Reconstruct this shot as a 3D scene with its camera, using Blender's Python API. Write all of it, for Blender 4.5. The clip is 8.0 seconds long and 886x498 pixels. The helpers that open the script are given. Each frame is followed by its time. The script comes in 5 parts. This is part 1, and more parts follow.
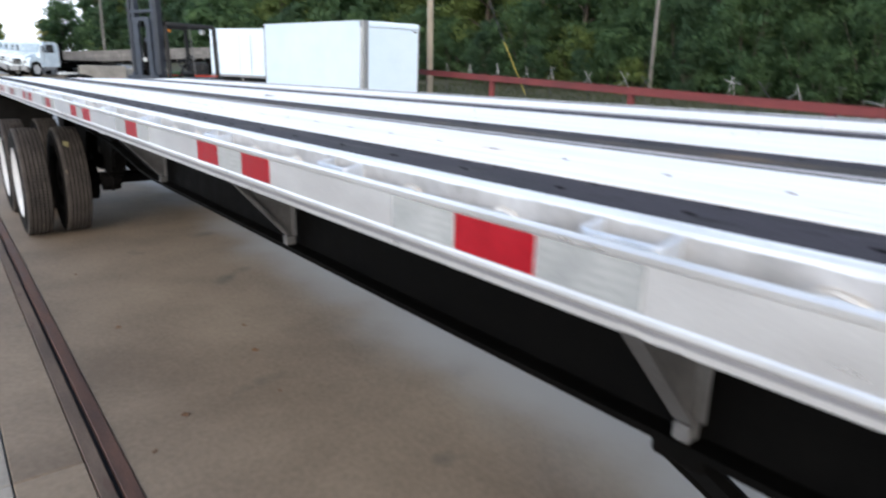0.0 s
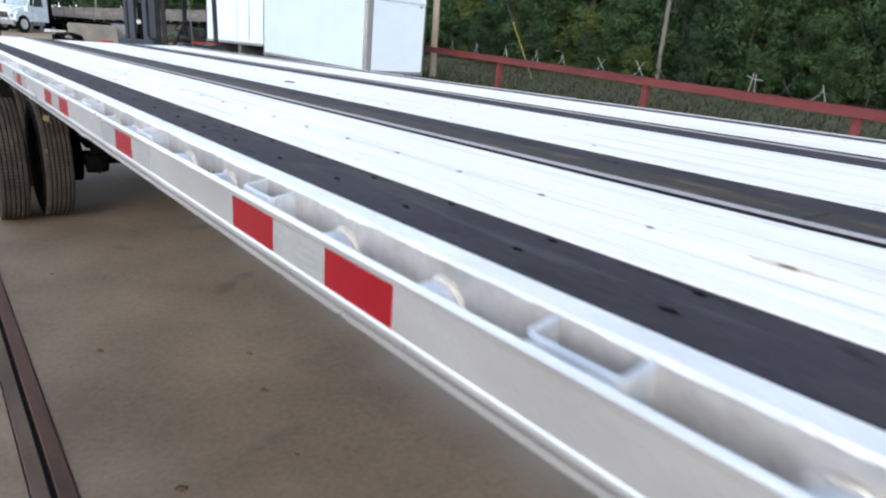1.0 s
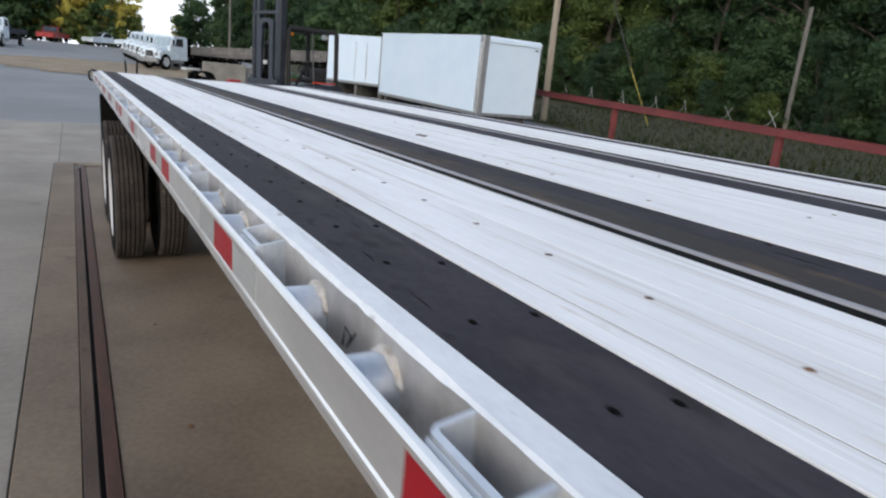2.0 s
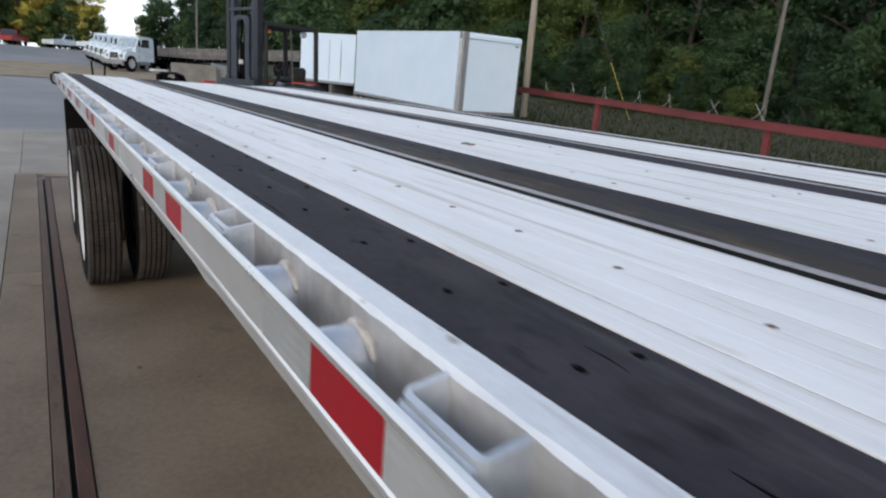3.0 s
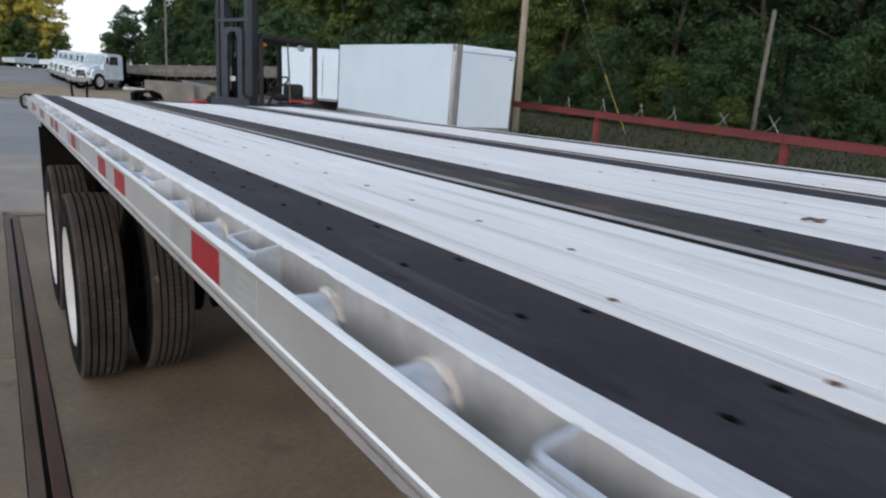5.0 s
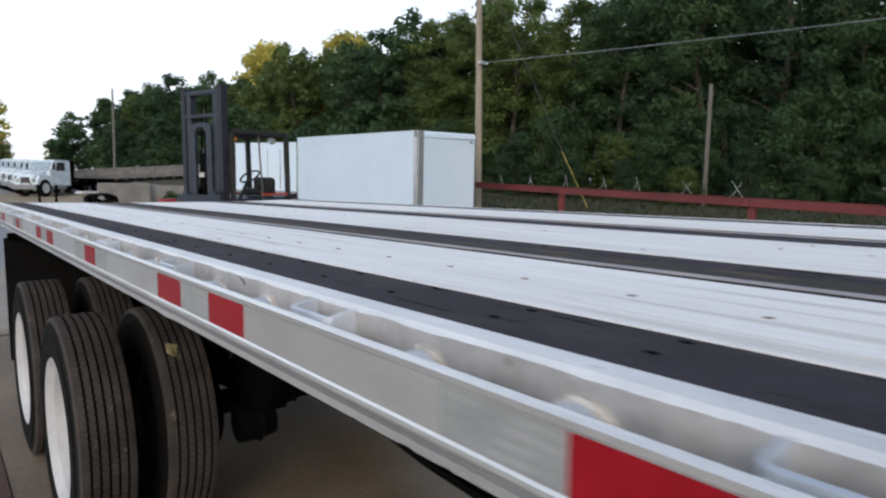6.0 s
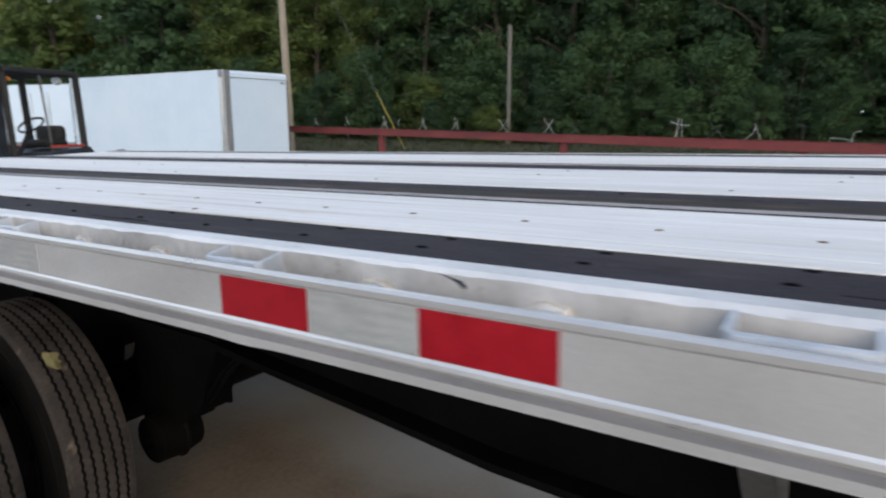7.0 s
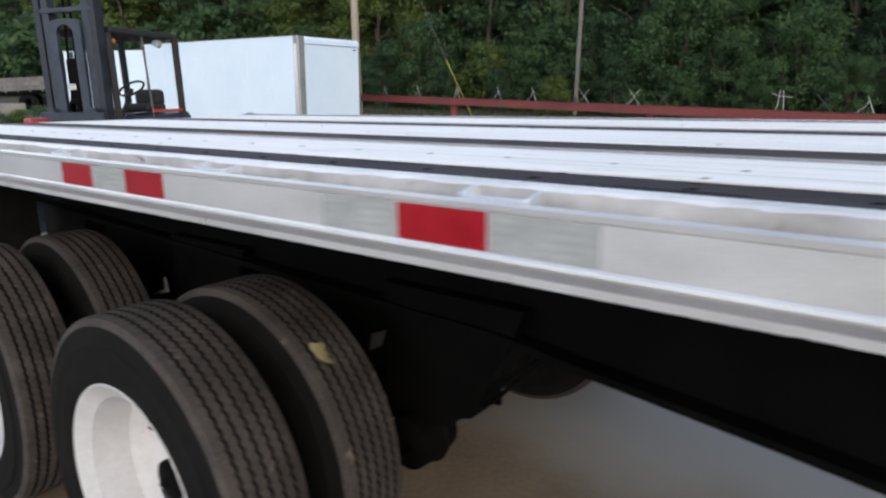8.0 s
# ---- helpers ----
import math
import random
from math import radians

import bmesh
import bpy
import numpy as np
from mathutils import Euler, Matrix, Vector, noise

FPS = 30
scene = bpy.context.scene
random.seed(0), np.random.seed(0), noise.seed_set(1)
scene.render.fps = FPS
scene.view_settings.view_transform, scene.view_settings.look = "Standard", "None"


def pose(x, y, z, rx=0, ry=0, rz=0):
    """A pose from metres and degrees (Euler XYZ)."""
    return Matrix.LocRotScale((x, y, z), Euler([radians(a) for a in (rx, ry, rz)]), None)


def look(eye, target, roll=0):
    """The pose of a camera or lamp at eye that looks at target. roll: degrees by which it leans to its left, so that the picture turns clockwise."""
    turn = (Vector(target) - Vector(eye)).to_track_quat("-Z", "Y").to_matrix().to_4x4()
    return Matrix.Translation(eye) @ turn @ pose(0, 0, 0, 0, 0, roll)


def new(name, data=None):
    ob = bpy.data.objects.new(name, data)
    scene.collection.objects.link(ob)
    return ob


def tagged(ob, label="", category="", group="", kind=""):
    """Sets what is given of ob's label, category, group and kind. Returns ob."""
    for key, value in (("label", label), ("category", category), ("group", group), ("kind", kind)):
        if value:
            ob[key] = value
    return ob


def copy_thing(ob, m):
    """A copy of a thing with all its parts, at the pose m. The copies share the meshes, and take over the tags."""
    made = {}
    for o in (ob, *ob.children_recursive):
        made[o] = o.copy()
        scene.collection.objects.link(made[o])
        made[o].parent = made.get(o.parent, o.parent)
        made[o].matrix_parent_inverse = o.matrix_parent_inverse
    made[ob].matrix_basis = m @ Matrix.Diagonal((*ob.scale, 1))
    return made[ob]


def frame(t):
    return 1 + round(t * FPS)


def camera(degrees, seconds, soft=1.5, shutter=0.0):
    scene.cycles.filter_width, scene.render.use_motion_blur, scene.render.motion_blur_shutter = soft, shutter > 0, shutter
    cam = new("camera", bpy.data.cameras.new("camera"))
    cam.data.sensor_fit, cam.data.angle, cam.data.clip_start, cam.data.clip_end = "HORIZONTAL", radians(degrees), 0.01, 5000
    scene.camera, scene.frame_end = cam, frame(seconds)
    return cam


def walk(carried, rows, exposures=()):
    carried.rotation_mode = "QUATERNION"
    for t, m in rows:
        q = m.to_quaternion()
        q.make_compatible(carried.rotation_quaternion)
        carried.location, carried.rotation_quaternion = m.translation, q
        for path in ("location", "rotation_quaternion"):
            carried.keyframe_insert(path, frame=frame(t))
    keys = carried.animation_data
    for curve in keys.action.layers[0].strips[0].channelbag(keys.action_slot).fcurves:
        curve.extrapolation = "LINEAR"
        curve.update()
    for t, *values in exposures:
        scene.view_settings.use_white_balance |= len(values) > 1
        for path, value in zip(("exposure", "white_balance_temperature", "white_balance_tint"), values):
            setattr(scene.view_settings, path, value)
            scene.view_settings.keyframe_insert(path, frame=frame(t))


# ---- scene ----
cam = camera(69.6, 8.0, soft=2.2, shutter=0.45)
PATH = [
    (0, (-0.545, 0.624, 1.619), (0.658, 2.131, 1.086), 1.2),
    (0.3, (-0.487, 0.862, 1.625), (0.657, 2.432, 1.150), 3.6),
    (0.5, (-0.454, 0.999, 1.624), (0.651, 2.584, 1.105), 4.0),
    (0.8, (-0.418, 1.236, 1.645), (0.768, 2.750, 1.095), 4.3),
    (1, (-0.375, 1.369, 1.684), (0.847, 2.836, 1.086), 4.3),
    (1.2, (-0.321, 1.505, 1.691), (0.851, 3.022, 1.120), 4.9),
    (1.5, (-0.244, 1.689, 1.704), (0.825, 3.305, 1.209), 5.7),
    (1.7, (-0.205, 1.806, 1.708), (0.757, 3.487, 1.208), 5.3),
    (2.8, (-0.223, 2.475, 1.686), (0.864, 4.069, 1.159), 5.8),
    (3, (-0.203, 2.611, 1.678), (0.849, 4.235, 1.173), 4.5),
    (3.2, (-0.198, 2.727, 1.693), (0.863, 4.345, 1.187), 5.4),
    (3.5, (-0.199, 2.936, 1.664), (0.875, 4.535, 1.127), 5.9),
    (3.8, (-0.235, 3.170, 1.668), (0.902, 4.734, 1.157), 5.2),
    (4, (-0.249, 3.292, 1.674), (0.921, 4.835, 1.174), 4.3),
    (4.2, (-0.246, 3.442, 1.659), (0.960, 4.958, 1.162), 4.3),
    (4.5, (-0.235, 3.664, 1.652), (0.905, 5.232, 1.158), 3.7),
    (4.7, (-0.228, 3.805, 1.662), (0.875, 5.403, 1.184), 3.5),
    (5.8, (-0.341, 4.575, 1.628), (0.919, 6.091, 1.294), 3.6),
    (6, (-0.366, 4.733, 1.619), (0.887, 6.279, 1.419), 0.3),
    (6.3, (-0.387, 4.976, 1.635), (0.939, 6.445, 1.341), -0.5),
    (6.5, (-0.415, 5.118, 1.621), (1.013, 6.495, 1.366), 1.7),
    (6.8, (-0.461, 5.326, 1.611), (1.103, 6.532, 1.296), -0.2),
    (7, (-0.497, 5.457, 1.613), (1.139, 6.543, 1.234), -1.2),
    (7.2, (-0.516, 5.604, 1.600), (1.157, 6.640, 1.243), -0.4),
    (7.5, (-0.54, 5.874, 1.585), (1.088, 6.966, 1.186), 0.3),
    (7.7, (-0.573, 6.045, 1.590), (1.010, 7.186, 1.151), 1.0),
    (7.8, (-0.588, 6.147, 1.583), (0.958, 7.339, 1.150), 0.5),
    (8, (-0.659, 6.314, 1.576), (0.879, 7.507, 1.114), -0.6),
]
EXPOSURE = [(0, 1.22, 6290, 10), (1.0, 1.13, 6290, 10), (1.5, 0.70, 6500, 10), (1.7, 0.63, 6500, 10), (3.0, 0.46, 6440, 10), (4.7, 0.40, 6460, 10),
            (6.0, 0.40, 6470, 10), (7.0, 0.54, 6460, 10), (7.5, 0.52, 6420, 10), (8.0, 0.80, 6420, 10)]
walk(cam, [(t, look(eye, target, roll)) for t, eye, target, roll in PATH], EXPOSURE)

# ---- world, sun, exposure ----
world = bpy.data.worlds.new("world")
scene.world = world
world.use_nodes = True
wn = world.node_tree.nodes
sky = wn.new("ShaderNodeTexSky")
sky.sky_type = "NISHITA"
sky.sun_disc = False
sky.sun_elevation, sky.sun_rotation = radians(20), radians(-134)
sky.air_density, sky.dust_density, sky.ozone_density = 1.0, 2.5, 1.0
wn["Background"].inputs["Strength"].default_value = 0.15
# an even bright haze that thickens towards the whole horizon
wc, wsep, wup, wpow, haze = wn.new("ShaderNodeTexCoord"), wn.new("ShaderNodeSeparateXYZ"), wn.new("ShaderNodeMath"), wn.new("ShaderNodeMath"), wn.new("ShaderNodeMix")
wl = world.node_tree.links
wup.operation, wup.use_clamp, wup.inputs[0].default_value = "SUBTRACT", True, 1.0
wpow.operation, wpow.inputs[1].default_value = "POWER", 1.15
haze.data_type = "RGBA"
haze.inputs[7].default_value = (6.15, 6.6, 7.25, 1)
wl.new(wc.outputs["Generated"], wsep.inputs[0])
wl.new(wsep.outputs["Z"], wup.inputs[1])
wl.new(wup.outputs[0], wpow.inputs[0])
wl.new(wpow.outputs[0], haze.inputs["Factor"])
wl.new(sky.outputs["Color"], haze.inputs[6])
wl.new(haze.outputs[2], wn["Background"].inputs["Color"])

sun_data = bpy.data.lights.new("sun", "SUN")
sun_data.energy, sun_data.angle, sun_data.color = 0.42, radians(24), (1.0, 0.86, 0.70)
sun = new("sun", sun_data)
sun.matrix_basis = look((-44, -38, 22), (0, 5, 0))


# ---- materials ----
def surf(name, c1, c2, scale=8.0, rough=(0.5, 0.7), metal=0.0, bump=0.1, stretch=(1, 1, 1), fine=60.0, speck=None, speck_at=0.66, vary=0.12, island=False, spec=0.5, bump_dist=0.01):
    """A procedural surface: two scales of colour noise, uneven gloss, fine relief, and darker or rusty specks."""
    m = bpy.data.materials.new(name)
    m.use_nodes = True
    n, l = m.node_tree.nodes, m.node_tree.links
    b = n["Principled BSDF"]
    co, info = n.new("ShaderNodeTexCoord"), n.new("ShaderNodeObjectInfo")
    mp, add = n.new("ShaderNodeMapping"), n.new("ShaderNodeVectorMath")
    mul = n.new("ShaderNodeMath")
    mul.operation, mul.inputs[1].default_value = "MULTIPLY", 37.0
    l.new(info.outputs["Random"], mul.inputs[0])
    l.new(co.outputs["Object"], add.inputs[0])
    l.new(mul.outputs[0], add.inputs[1])
    l.new(add.outputs[0], mp.inputs["Vector"])
    mp.inputs["Scale"].default_value = stretch
    big, small = n.new("ShaderNodeTexNoise"), n.new("ShaderNodeTexNoise")
    big.inputs["Scale"].default_value, big.inputs["Detail"].default_value, big.inputs["Roughness"].default_value = scale, 6, 0.6
    small.inputs["Scale"].default_value, small.inputs["Detail"].default_value = fine, 4
    l.new(mp.outputs[0], big.inputs["Vector"])
    l.new(mp.outputs[0], small.inputs["Vector"])
    mixn = n.new("ShaderNodeMath")
    mixn.operation, mixn.inputs[1].default_value = "MULTIPLY_ADD", 0.35
    l.new(small.outputs["Fac"], mixn.inputs[0])
    l.new(big.outputs["Fac"], mixn.inputs[2])
    ramp = n.new("ShaderNodeValToRGB")
    ramp.color_ramp.elements[0].position, ramp.color_ramp.elements[1].position = 0.48, 0.86
    ramp.color_ramp.elements[0].color, ramp.color_ramp.elements[1].color = (*c1, 1), (*c2, 1)
    l.new(mixn.outputs[0], ramp.inputs["Fac"])
    col = ramp.outputs["Color"]
    if speck:
        sp, sr, mx = n.new("ShaderNodeTexNoise"), n.new("ShaderNodeValToRGB"), n.new("ShaderNodeMix")
        sp.inputs["Scale"].default_value, sp.inputs["Detail"].default_value = scale * 2.7, 8
        l.new(mp.outputs[0], sp.inputs["Vector"])
        sr.color_ramp.elements[0].position, sr.color_ramp.elements[1].position = speck_at, min(speck_at + 0.12, 1)
        l.new(sp.outputs["Fac"], sr.inputs["Fac"])
        mx.data_type = "RGBA"
        l.new(sr.outputs["Color"], mx.inputs["Factor"])
        l.new(col, mx.inputs[6])
        mx.inputs[7].default_value = (*speck, 1)
        col = mx.outputs[2]
    if vary:
        hsv, mr = n.new("ShaderNodeHueSaturation"), n.new("ShaderNodeMapRange")
        mr.inputs["To Min"].default_value, mr.inputs["To Max"].default_value = 1 - vary, 1 + vary
        rnd = n.new("ShaderNodeNewGeometry").outputs["Random Per Island"] if island else info.outputs["Random"]
        l.new(rnd, mr.inputs["Value"])
        l.new(mr.outputs[0], hsv.inputs["Value"])
        l.new(col, hsv.inputs["Color"])
        col = hsv.outputs["Color"]
    l.new(col, b.inputs["Base Color"])
    rr = n.new("ShaderNodeMapRange")
    rr.inputs["From Min"].default_value, rr.inputs["From Max"].default_value = 0.3, 0.7
    rr.inputs["To Min"].default_value, rr.inputs["To Max"].default_value = rough
    l.new(big.outputs["Fac"], rr.inputs["Value"])
    l.new(rr.outputs[0], b.inputs["Roughness"])
    b.inputs["Metallic"].default_value = metal
    b.inputs["Specular IOR Level"].default_value = spec
    if bump:
        bp = n.new("ShaderNodeBump")
        bp.inputs["Strength"].default_value, bp.inputs["Distance"].default_value = bump, bump_dist
        l.new(mixn.outputs[0], bp.inputs["Height"])
        l.new(bp.outputs[0], b.inputs["Normal"])
    return m


M = {
    "rail": surf("rail_aluminium", (0.76, 0.75, 0.742), (0.88, 0.87, 0.86), 4, (0.26, 0.38), 0.82, 0.04, (3, 1, 3), 90, (0.48, 0.46, 0.43), 0.72, 0.03),
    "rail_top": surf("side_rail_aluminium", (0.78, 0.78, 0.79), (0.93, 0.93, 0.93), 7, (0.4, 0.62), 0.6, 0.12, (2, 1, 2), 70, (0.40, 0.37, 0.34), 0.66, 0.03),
    "deck": surf("deck_aluminium", (0.85, 0.85, 0.845), (0.96, 0.96, 0.96), 2.2, (0.5, 0.7), 0.1, 0.05, (6, 0.8, 6), 40, (0.74, 0.68, 0.60), 0.62, 0.04),
    "nailer": surf("nailer_timber", (0.0245, 0.0222, 0.0285), (0.058, 0.053, 0.065), 3.0, (0.7, 0.9), 0, 0.3, (3, 1.4, 3), 50, (0.014, 0.013, 0.0155), 0.62, 0.12, spec=0.2),
    "nailer_worn": surf("worn_nailer_timber", (0.015, 0.0135, 0.013), (0.052, 0.043, 0.037), 2.4, (0.6, 0.85), 0, 0.4, (3.2, 0.9, 3.2), 40, (0.105, 0.070, 0.046), 0.53, 0.12, spec=0.3),
    "cast": surf("weld_aluminium", (0.50, 0.55, 0.61), (0.74, 0.77, 0.82), 14, (0.35, 0.6), 0.6, 0.2, (1, 1, 1), 90, (0.35, 0.35, 0.36), 0.72, 0.05),
    "weld": surf("weld_bead", (0.52, 0.46, 0.39), (0.80, 0.78, 0.74), 45, (0.4, 0.6), 0.6, 0.6, (1, 1, 1), 160, None, 0.7, 0.1),
    "red": surf("red_reflective_tape", (0.25, 0.004, 0.011), (0.33, 0.007, 0.016), 30, (0.3, 0.45), 0, 0.05, (1, 1, 1), 300, (0.25, 0.01, 0.01), 0.74, 0.06, spec=0.22),
    "silver": surf("silver_reflective_tape", (0.31, 0.325, 0.325), (0.41, 0.425, 0.425), 18, (0.3, 0.42), 0.2, 0.05, (1, 1, 2.5), 200, (0.36, 0.36, 0.34), 0.70, 0.08),
    "screw": surf("rusty_screw_head", (0.05, 0.03, 0.02), (0.24, 0.125, 0.06), 60, (0.6, 0.8), 0.3, 0.3, (1, 1, 1), 200, None, 0.7, 0.3),
    "hole": surf("dark_screw_hole", (0.0015, 0.0015, 0.0015), (0.005, 0.0045, 0.004), 60, (0.7, 0.9), 0, 0.2, (1, 1, 1), 200, None, 0.7, 0.3, spec=0.05),
    "stain": surf("rust_stain", (0.52, 0.42, 0.31), (0.74, 0.66, 0.57), 30, (0.6, 0.8), 0.1, 0.05, (1, 1, 1), 90, None, 0.7, 0.2),
    "streak": surf("tan_streaked_aluminium", (0.74, 0.70, 0.64), (0.86, 0.84, 0.80), 12, (0.5, 0.7), 0.1, 0.05, (6, 0.8, 6), 60, None, 0.7, 0.08),
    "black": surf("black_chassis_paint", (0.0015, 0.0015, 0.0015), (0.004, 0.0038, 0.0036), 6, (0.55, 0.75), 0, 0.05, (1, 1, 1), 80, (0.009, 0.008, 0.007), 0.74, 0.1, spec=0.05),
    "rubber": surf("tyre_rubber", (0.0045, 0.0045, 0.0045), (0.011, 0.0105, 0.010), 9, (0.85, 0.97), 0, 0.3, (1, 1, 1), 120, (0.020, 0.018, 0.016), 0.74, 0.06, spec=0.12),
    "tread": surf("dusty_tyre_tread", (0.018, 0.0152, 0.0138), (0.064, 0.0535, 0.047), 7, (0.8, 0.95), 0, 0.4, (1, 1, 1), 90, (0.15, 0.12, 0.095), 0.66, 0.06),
    "flap": surf("black_rubber_flap", (0.010, 0.010, 0.010), (0.022, 0.021, 0.02), 8, (0.6, 0.8), 0, 0.2, (1, 1, 1), 90, None, 0.7, 0.05),
    "rim": surf("white_wheel_paint", (0.47, 0.47, 0.48), (0.60, 0.60, 0.61), 6, (0.3, 0.5), 0, 0.04, (1, 1, 1), 60, (0.45, 0.38, 0.34), 0.72, 0.03),
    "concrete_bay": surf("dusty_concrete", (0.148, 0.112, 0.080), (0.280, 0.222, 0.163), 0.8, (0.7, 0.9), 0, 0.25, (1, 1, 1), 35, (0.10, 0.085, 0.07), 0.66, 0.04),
    "concrete": surf("grey_concrete", (0.25, 0.225, 0.19), (0.38, 0.345, 0.30), 1.0, (0.7, 0.9), 0, 0.25, (1, 1, 1), 30, (0.17, 0.15, 0.13), 0.67, 0.06),
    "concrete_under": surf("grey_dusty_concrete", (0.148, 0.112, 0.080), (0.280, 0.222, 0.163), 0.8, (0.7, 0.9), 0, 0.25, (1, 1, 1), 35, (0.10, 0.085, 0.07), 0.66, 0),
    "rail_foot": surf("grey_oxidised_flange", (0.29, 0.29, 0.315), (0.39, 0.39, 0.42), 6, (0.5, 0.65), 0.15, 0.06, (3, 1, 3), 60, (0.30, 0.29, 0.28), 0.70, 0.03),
    "rail_side_shade": surf("oxidised_aluminium", (0.42, 0.41, 0.40), (0.66, 0.65, 0.64), 9, (0.42, 0.65), 0.55, 0.15, (1, 1, 1), 70, (0.26, 0.23, 0.20), 0.64, 0.03),
    "asphalt": surf("faded_asphalt", (0.19, 0.20, 0.205), (0.29, 0.30, 0.31), 0.25, (0.7, 0.9), 0, 0.3, (1, 1, 1), 30, (0.14, 0.14, 0.14), 0.66, 0),
    "dirt": surf("tan_gravel", (0.20, 0.155, 0.10), (0.36, 0.29, 0.20), 0.8, (0.8, 0.95), 0, 0.5, (1, 1, 1), 25, (0.13, 0.12, 0.08), 0.64, 0),
    "verge": surf("grassy_soil", (0.03, 0.036, 0.016), (0.085, 0.08, 0.042), 0.9, (0.85, 0.95), 0, 0.6, (1, 1, 1), 20, (0.16, 0.13, 0.09), 0.64, 0),
    "grass": surf("grass_blades", (0.026, 0.042, 0.014), (0.075, 0.085, 0.034), 2, (0.6, 0.8), 0, 0, (1, 1, 1), 20, None, 0.7, 0.4, True),
    "rust": surf("rusty_steel_edge", (0.055, 0.028, 0.022), (0.13, 0.07, 0.052), 4, (0.55, 0.8), 0.3, 0.3, (3, 0.6, 3), 70, (0.20, 0.10, 0.06), 0.68, 0.08),
    "rust_dusty": surf("dust_covered_steel_edge", (0.075, 0.052, 0.04), (0.15, 0.11, 0.085), 3, (0.7, 0.9), 0.1, 0.25, (3, 0.6, 3), 60, (0.09, 0.05, 0.04), 0.62, 0.06),
    "gap": surf("black_gap_filler", (0.006, 0.005, 0.005), (0.012, 0.011, 0.011), 6, (0.8, 0.95), 0, 0.2, (1, 1, 1), 60, None, 0.7, 0),
    "panel": surf("white_body_panel", (0.62, 0.74, 0.855), (0.69, 0.80, 0.90), 0.5, (0.3, 0.42), 0, 0.01, (1, 1, 1.6), 12, (0.64, 0.68, 0.70), 0.80, 0.03),
    "trim": surf("aluminium_trim", (0.20, 0.21, 0.22), (0.32, 0.33, 0.34), 6, (0.4, 0.6), 0.4, 0.06, (1, 1, 0.3), 50, None, 0.7, 0.05),
    "gusset": surf("grey_gusset_plate", (0.085, 0.085, 0.087), (0.16, 0.16, 0.163), 6, (0.45, 0.65), 0.3, 0.06, (1, 1, 1), 50, None, 0.7, 0.05),
    "fence_red": surf("red_oxide_steel", (0.11, 0.018, 0.018), (0.19, 0.038, 0.036), 2, (0.5, 0.75), 0, 0.15, (1, 0.5, 1), 40, (0.16, 0.06, 0.045), 0.68, 0.06),
    "galv": surf("galvanised_steel", (0.46, 0.46, 0.44), (0.66, 0.66, 0.63), 12, (0.4, 0.6), 0.6, 0.05, (1, 1, 1), 60, None, 0.7, 0.1),
    "pole": surf("weathered_pole_timber", (0.20, 0.165, 0.12), (0.38, 0.33, 0.26), 3, (0.75, 0.9), 0, 0.4, (6, 6, 0.4), 40, (0.13, 0.10, 0.075), 0.66, 0.08),
    "pole_grey": surf("grey_pole_timber", (0.12, 0.115, 0.105), (0.22, 0.21, 0.19), 3, (0.75, 0.9), 0, 0.4, (6, 6, 0.4), 40, (0.10, 0.09, 0.075), 0.66, 0.08),
    "wire": surf("dark_cable", (0.05, 0.05, 0.05), (0.10, 0.10, 0.10), 5, (0.5, 0.7), 0.3, 0, (1, 1, 1), 20, None, 0.7, 0),
    "yellow": surf("yellow_guard_plastic", (0.42, 0.34, 0.05), (0.55, 0.45, 0.09), 5, (0.4, 0.6), 0, 0.05, (1, 1, 1), 40, None, 0.7, 0.05),
    "bark": surf("tree_bark", (0.045, 0.036, 0.028), (0.11, 0.09, 0.07), 4, (0.8, 0.95), 0, 0.6, (3, 3, 0.6), 30, None, 0.7, 0.15),
    "leaf": surf("green_foliage", (0.036, 0.080, 0.040), (0.106, 0.176, 0.070), 0.55, (0.5, 0.7), 0, 0, (1, 1, 1), 2, (0.150, 0.145, 0.045), 0.74, 0.12, True),
    "leaf_dark": surf("dark_foliage", (0.030, 0.066, 0.039), (0.080, 0.138, 0.064), 0.55, (0.5, 0.7), 0, 0, (1, 1, 1), 2, None, 0.7, 0.12, True),
    # bright gold: the low sun on the leaves is put into this colour
    "leaf_gold": surf("yellowing_foliage", (0.40, 0.37, 0.08), (0.72, 0.62, 0.16), 0.4, (0.5, 0.7), 0, 0, (1, 1, 1), 2, (0.16, 0.19, 0.05), 0.6, 0.2, True),
    "fork": surf("dark_grey_machine_paint", (0.017, 0.022, 0.032), (0.046, 0.057, 0.078), 5, (0.4, 0.6), 0.2, 0.08, (1, 1, 1), 60, (0.09, 0.08, 0.075), 0.72, 0.1),
    "mast": surf("black_mast_paint", (0.010, 0.012, 0.017), (0.030, 0.034, 0.044), 5, (0.4, 0.6), 0.2, 0.08, (1, 1, 1), 60, (0.05, 0.05, 0.05), 0.72, 0.1),
    "orange": surf("orange_red_machine_paint", (0.36, 0.028, 0.012), (0.48, 0.05, 0.02), 5, (0.35, 0.5), 0, 0.05, (1, 1, 1), 50, (0.2, 0.04, 0.02), 0.74, 0.05),
    "amber": surf("amber_lens", (0.60, 0.16, 0.01), (0.75, 0.25, 0.02), 12, (0.2, 0.3), 0, 0, (1, 1, 1), 50, None, 0.7, 0),
    "truck": surf("white_truck_paint", (0.62, 0.72, 0.79), (0.74, 0.82, 0.87), 2, (0.2, 0.35), 0, 0.02, (1, 1, 1), 30, (0.55, 0.52, 0.48), 0.77, 0.04),
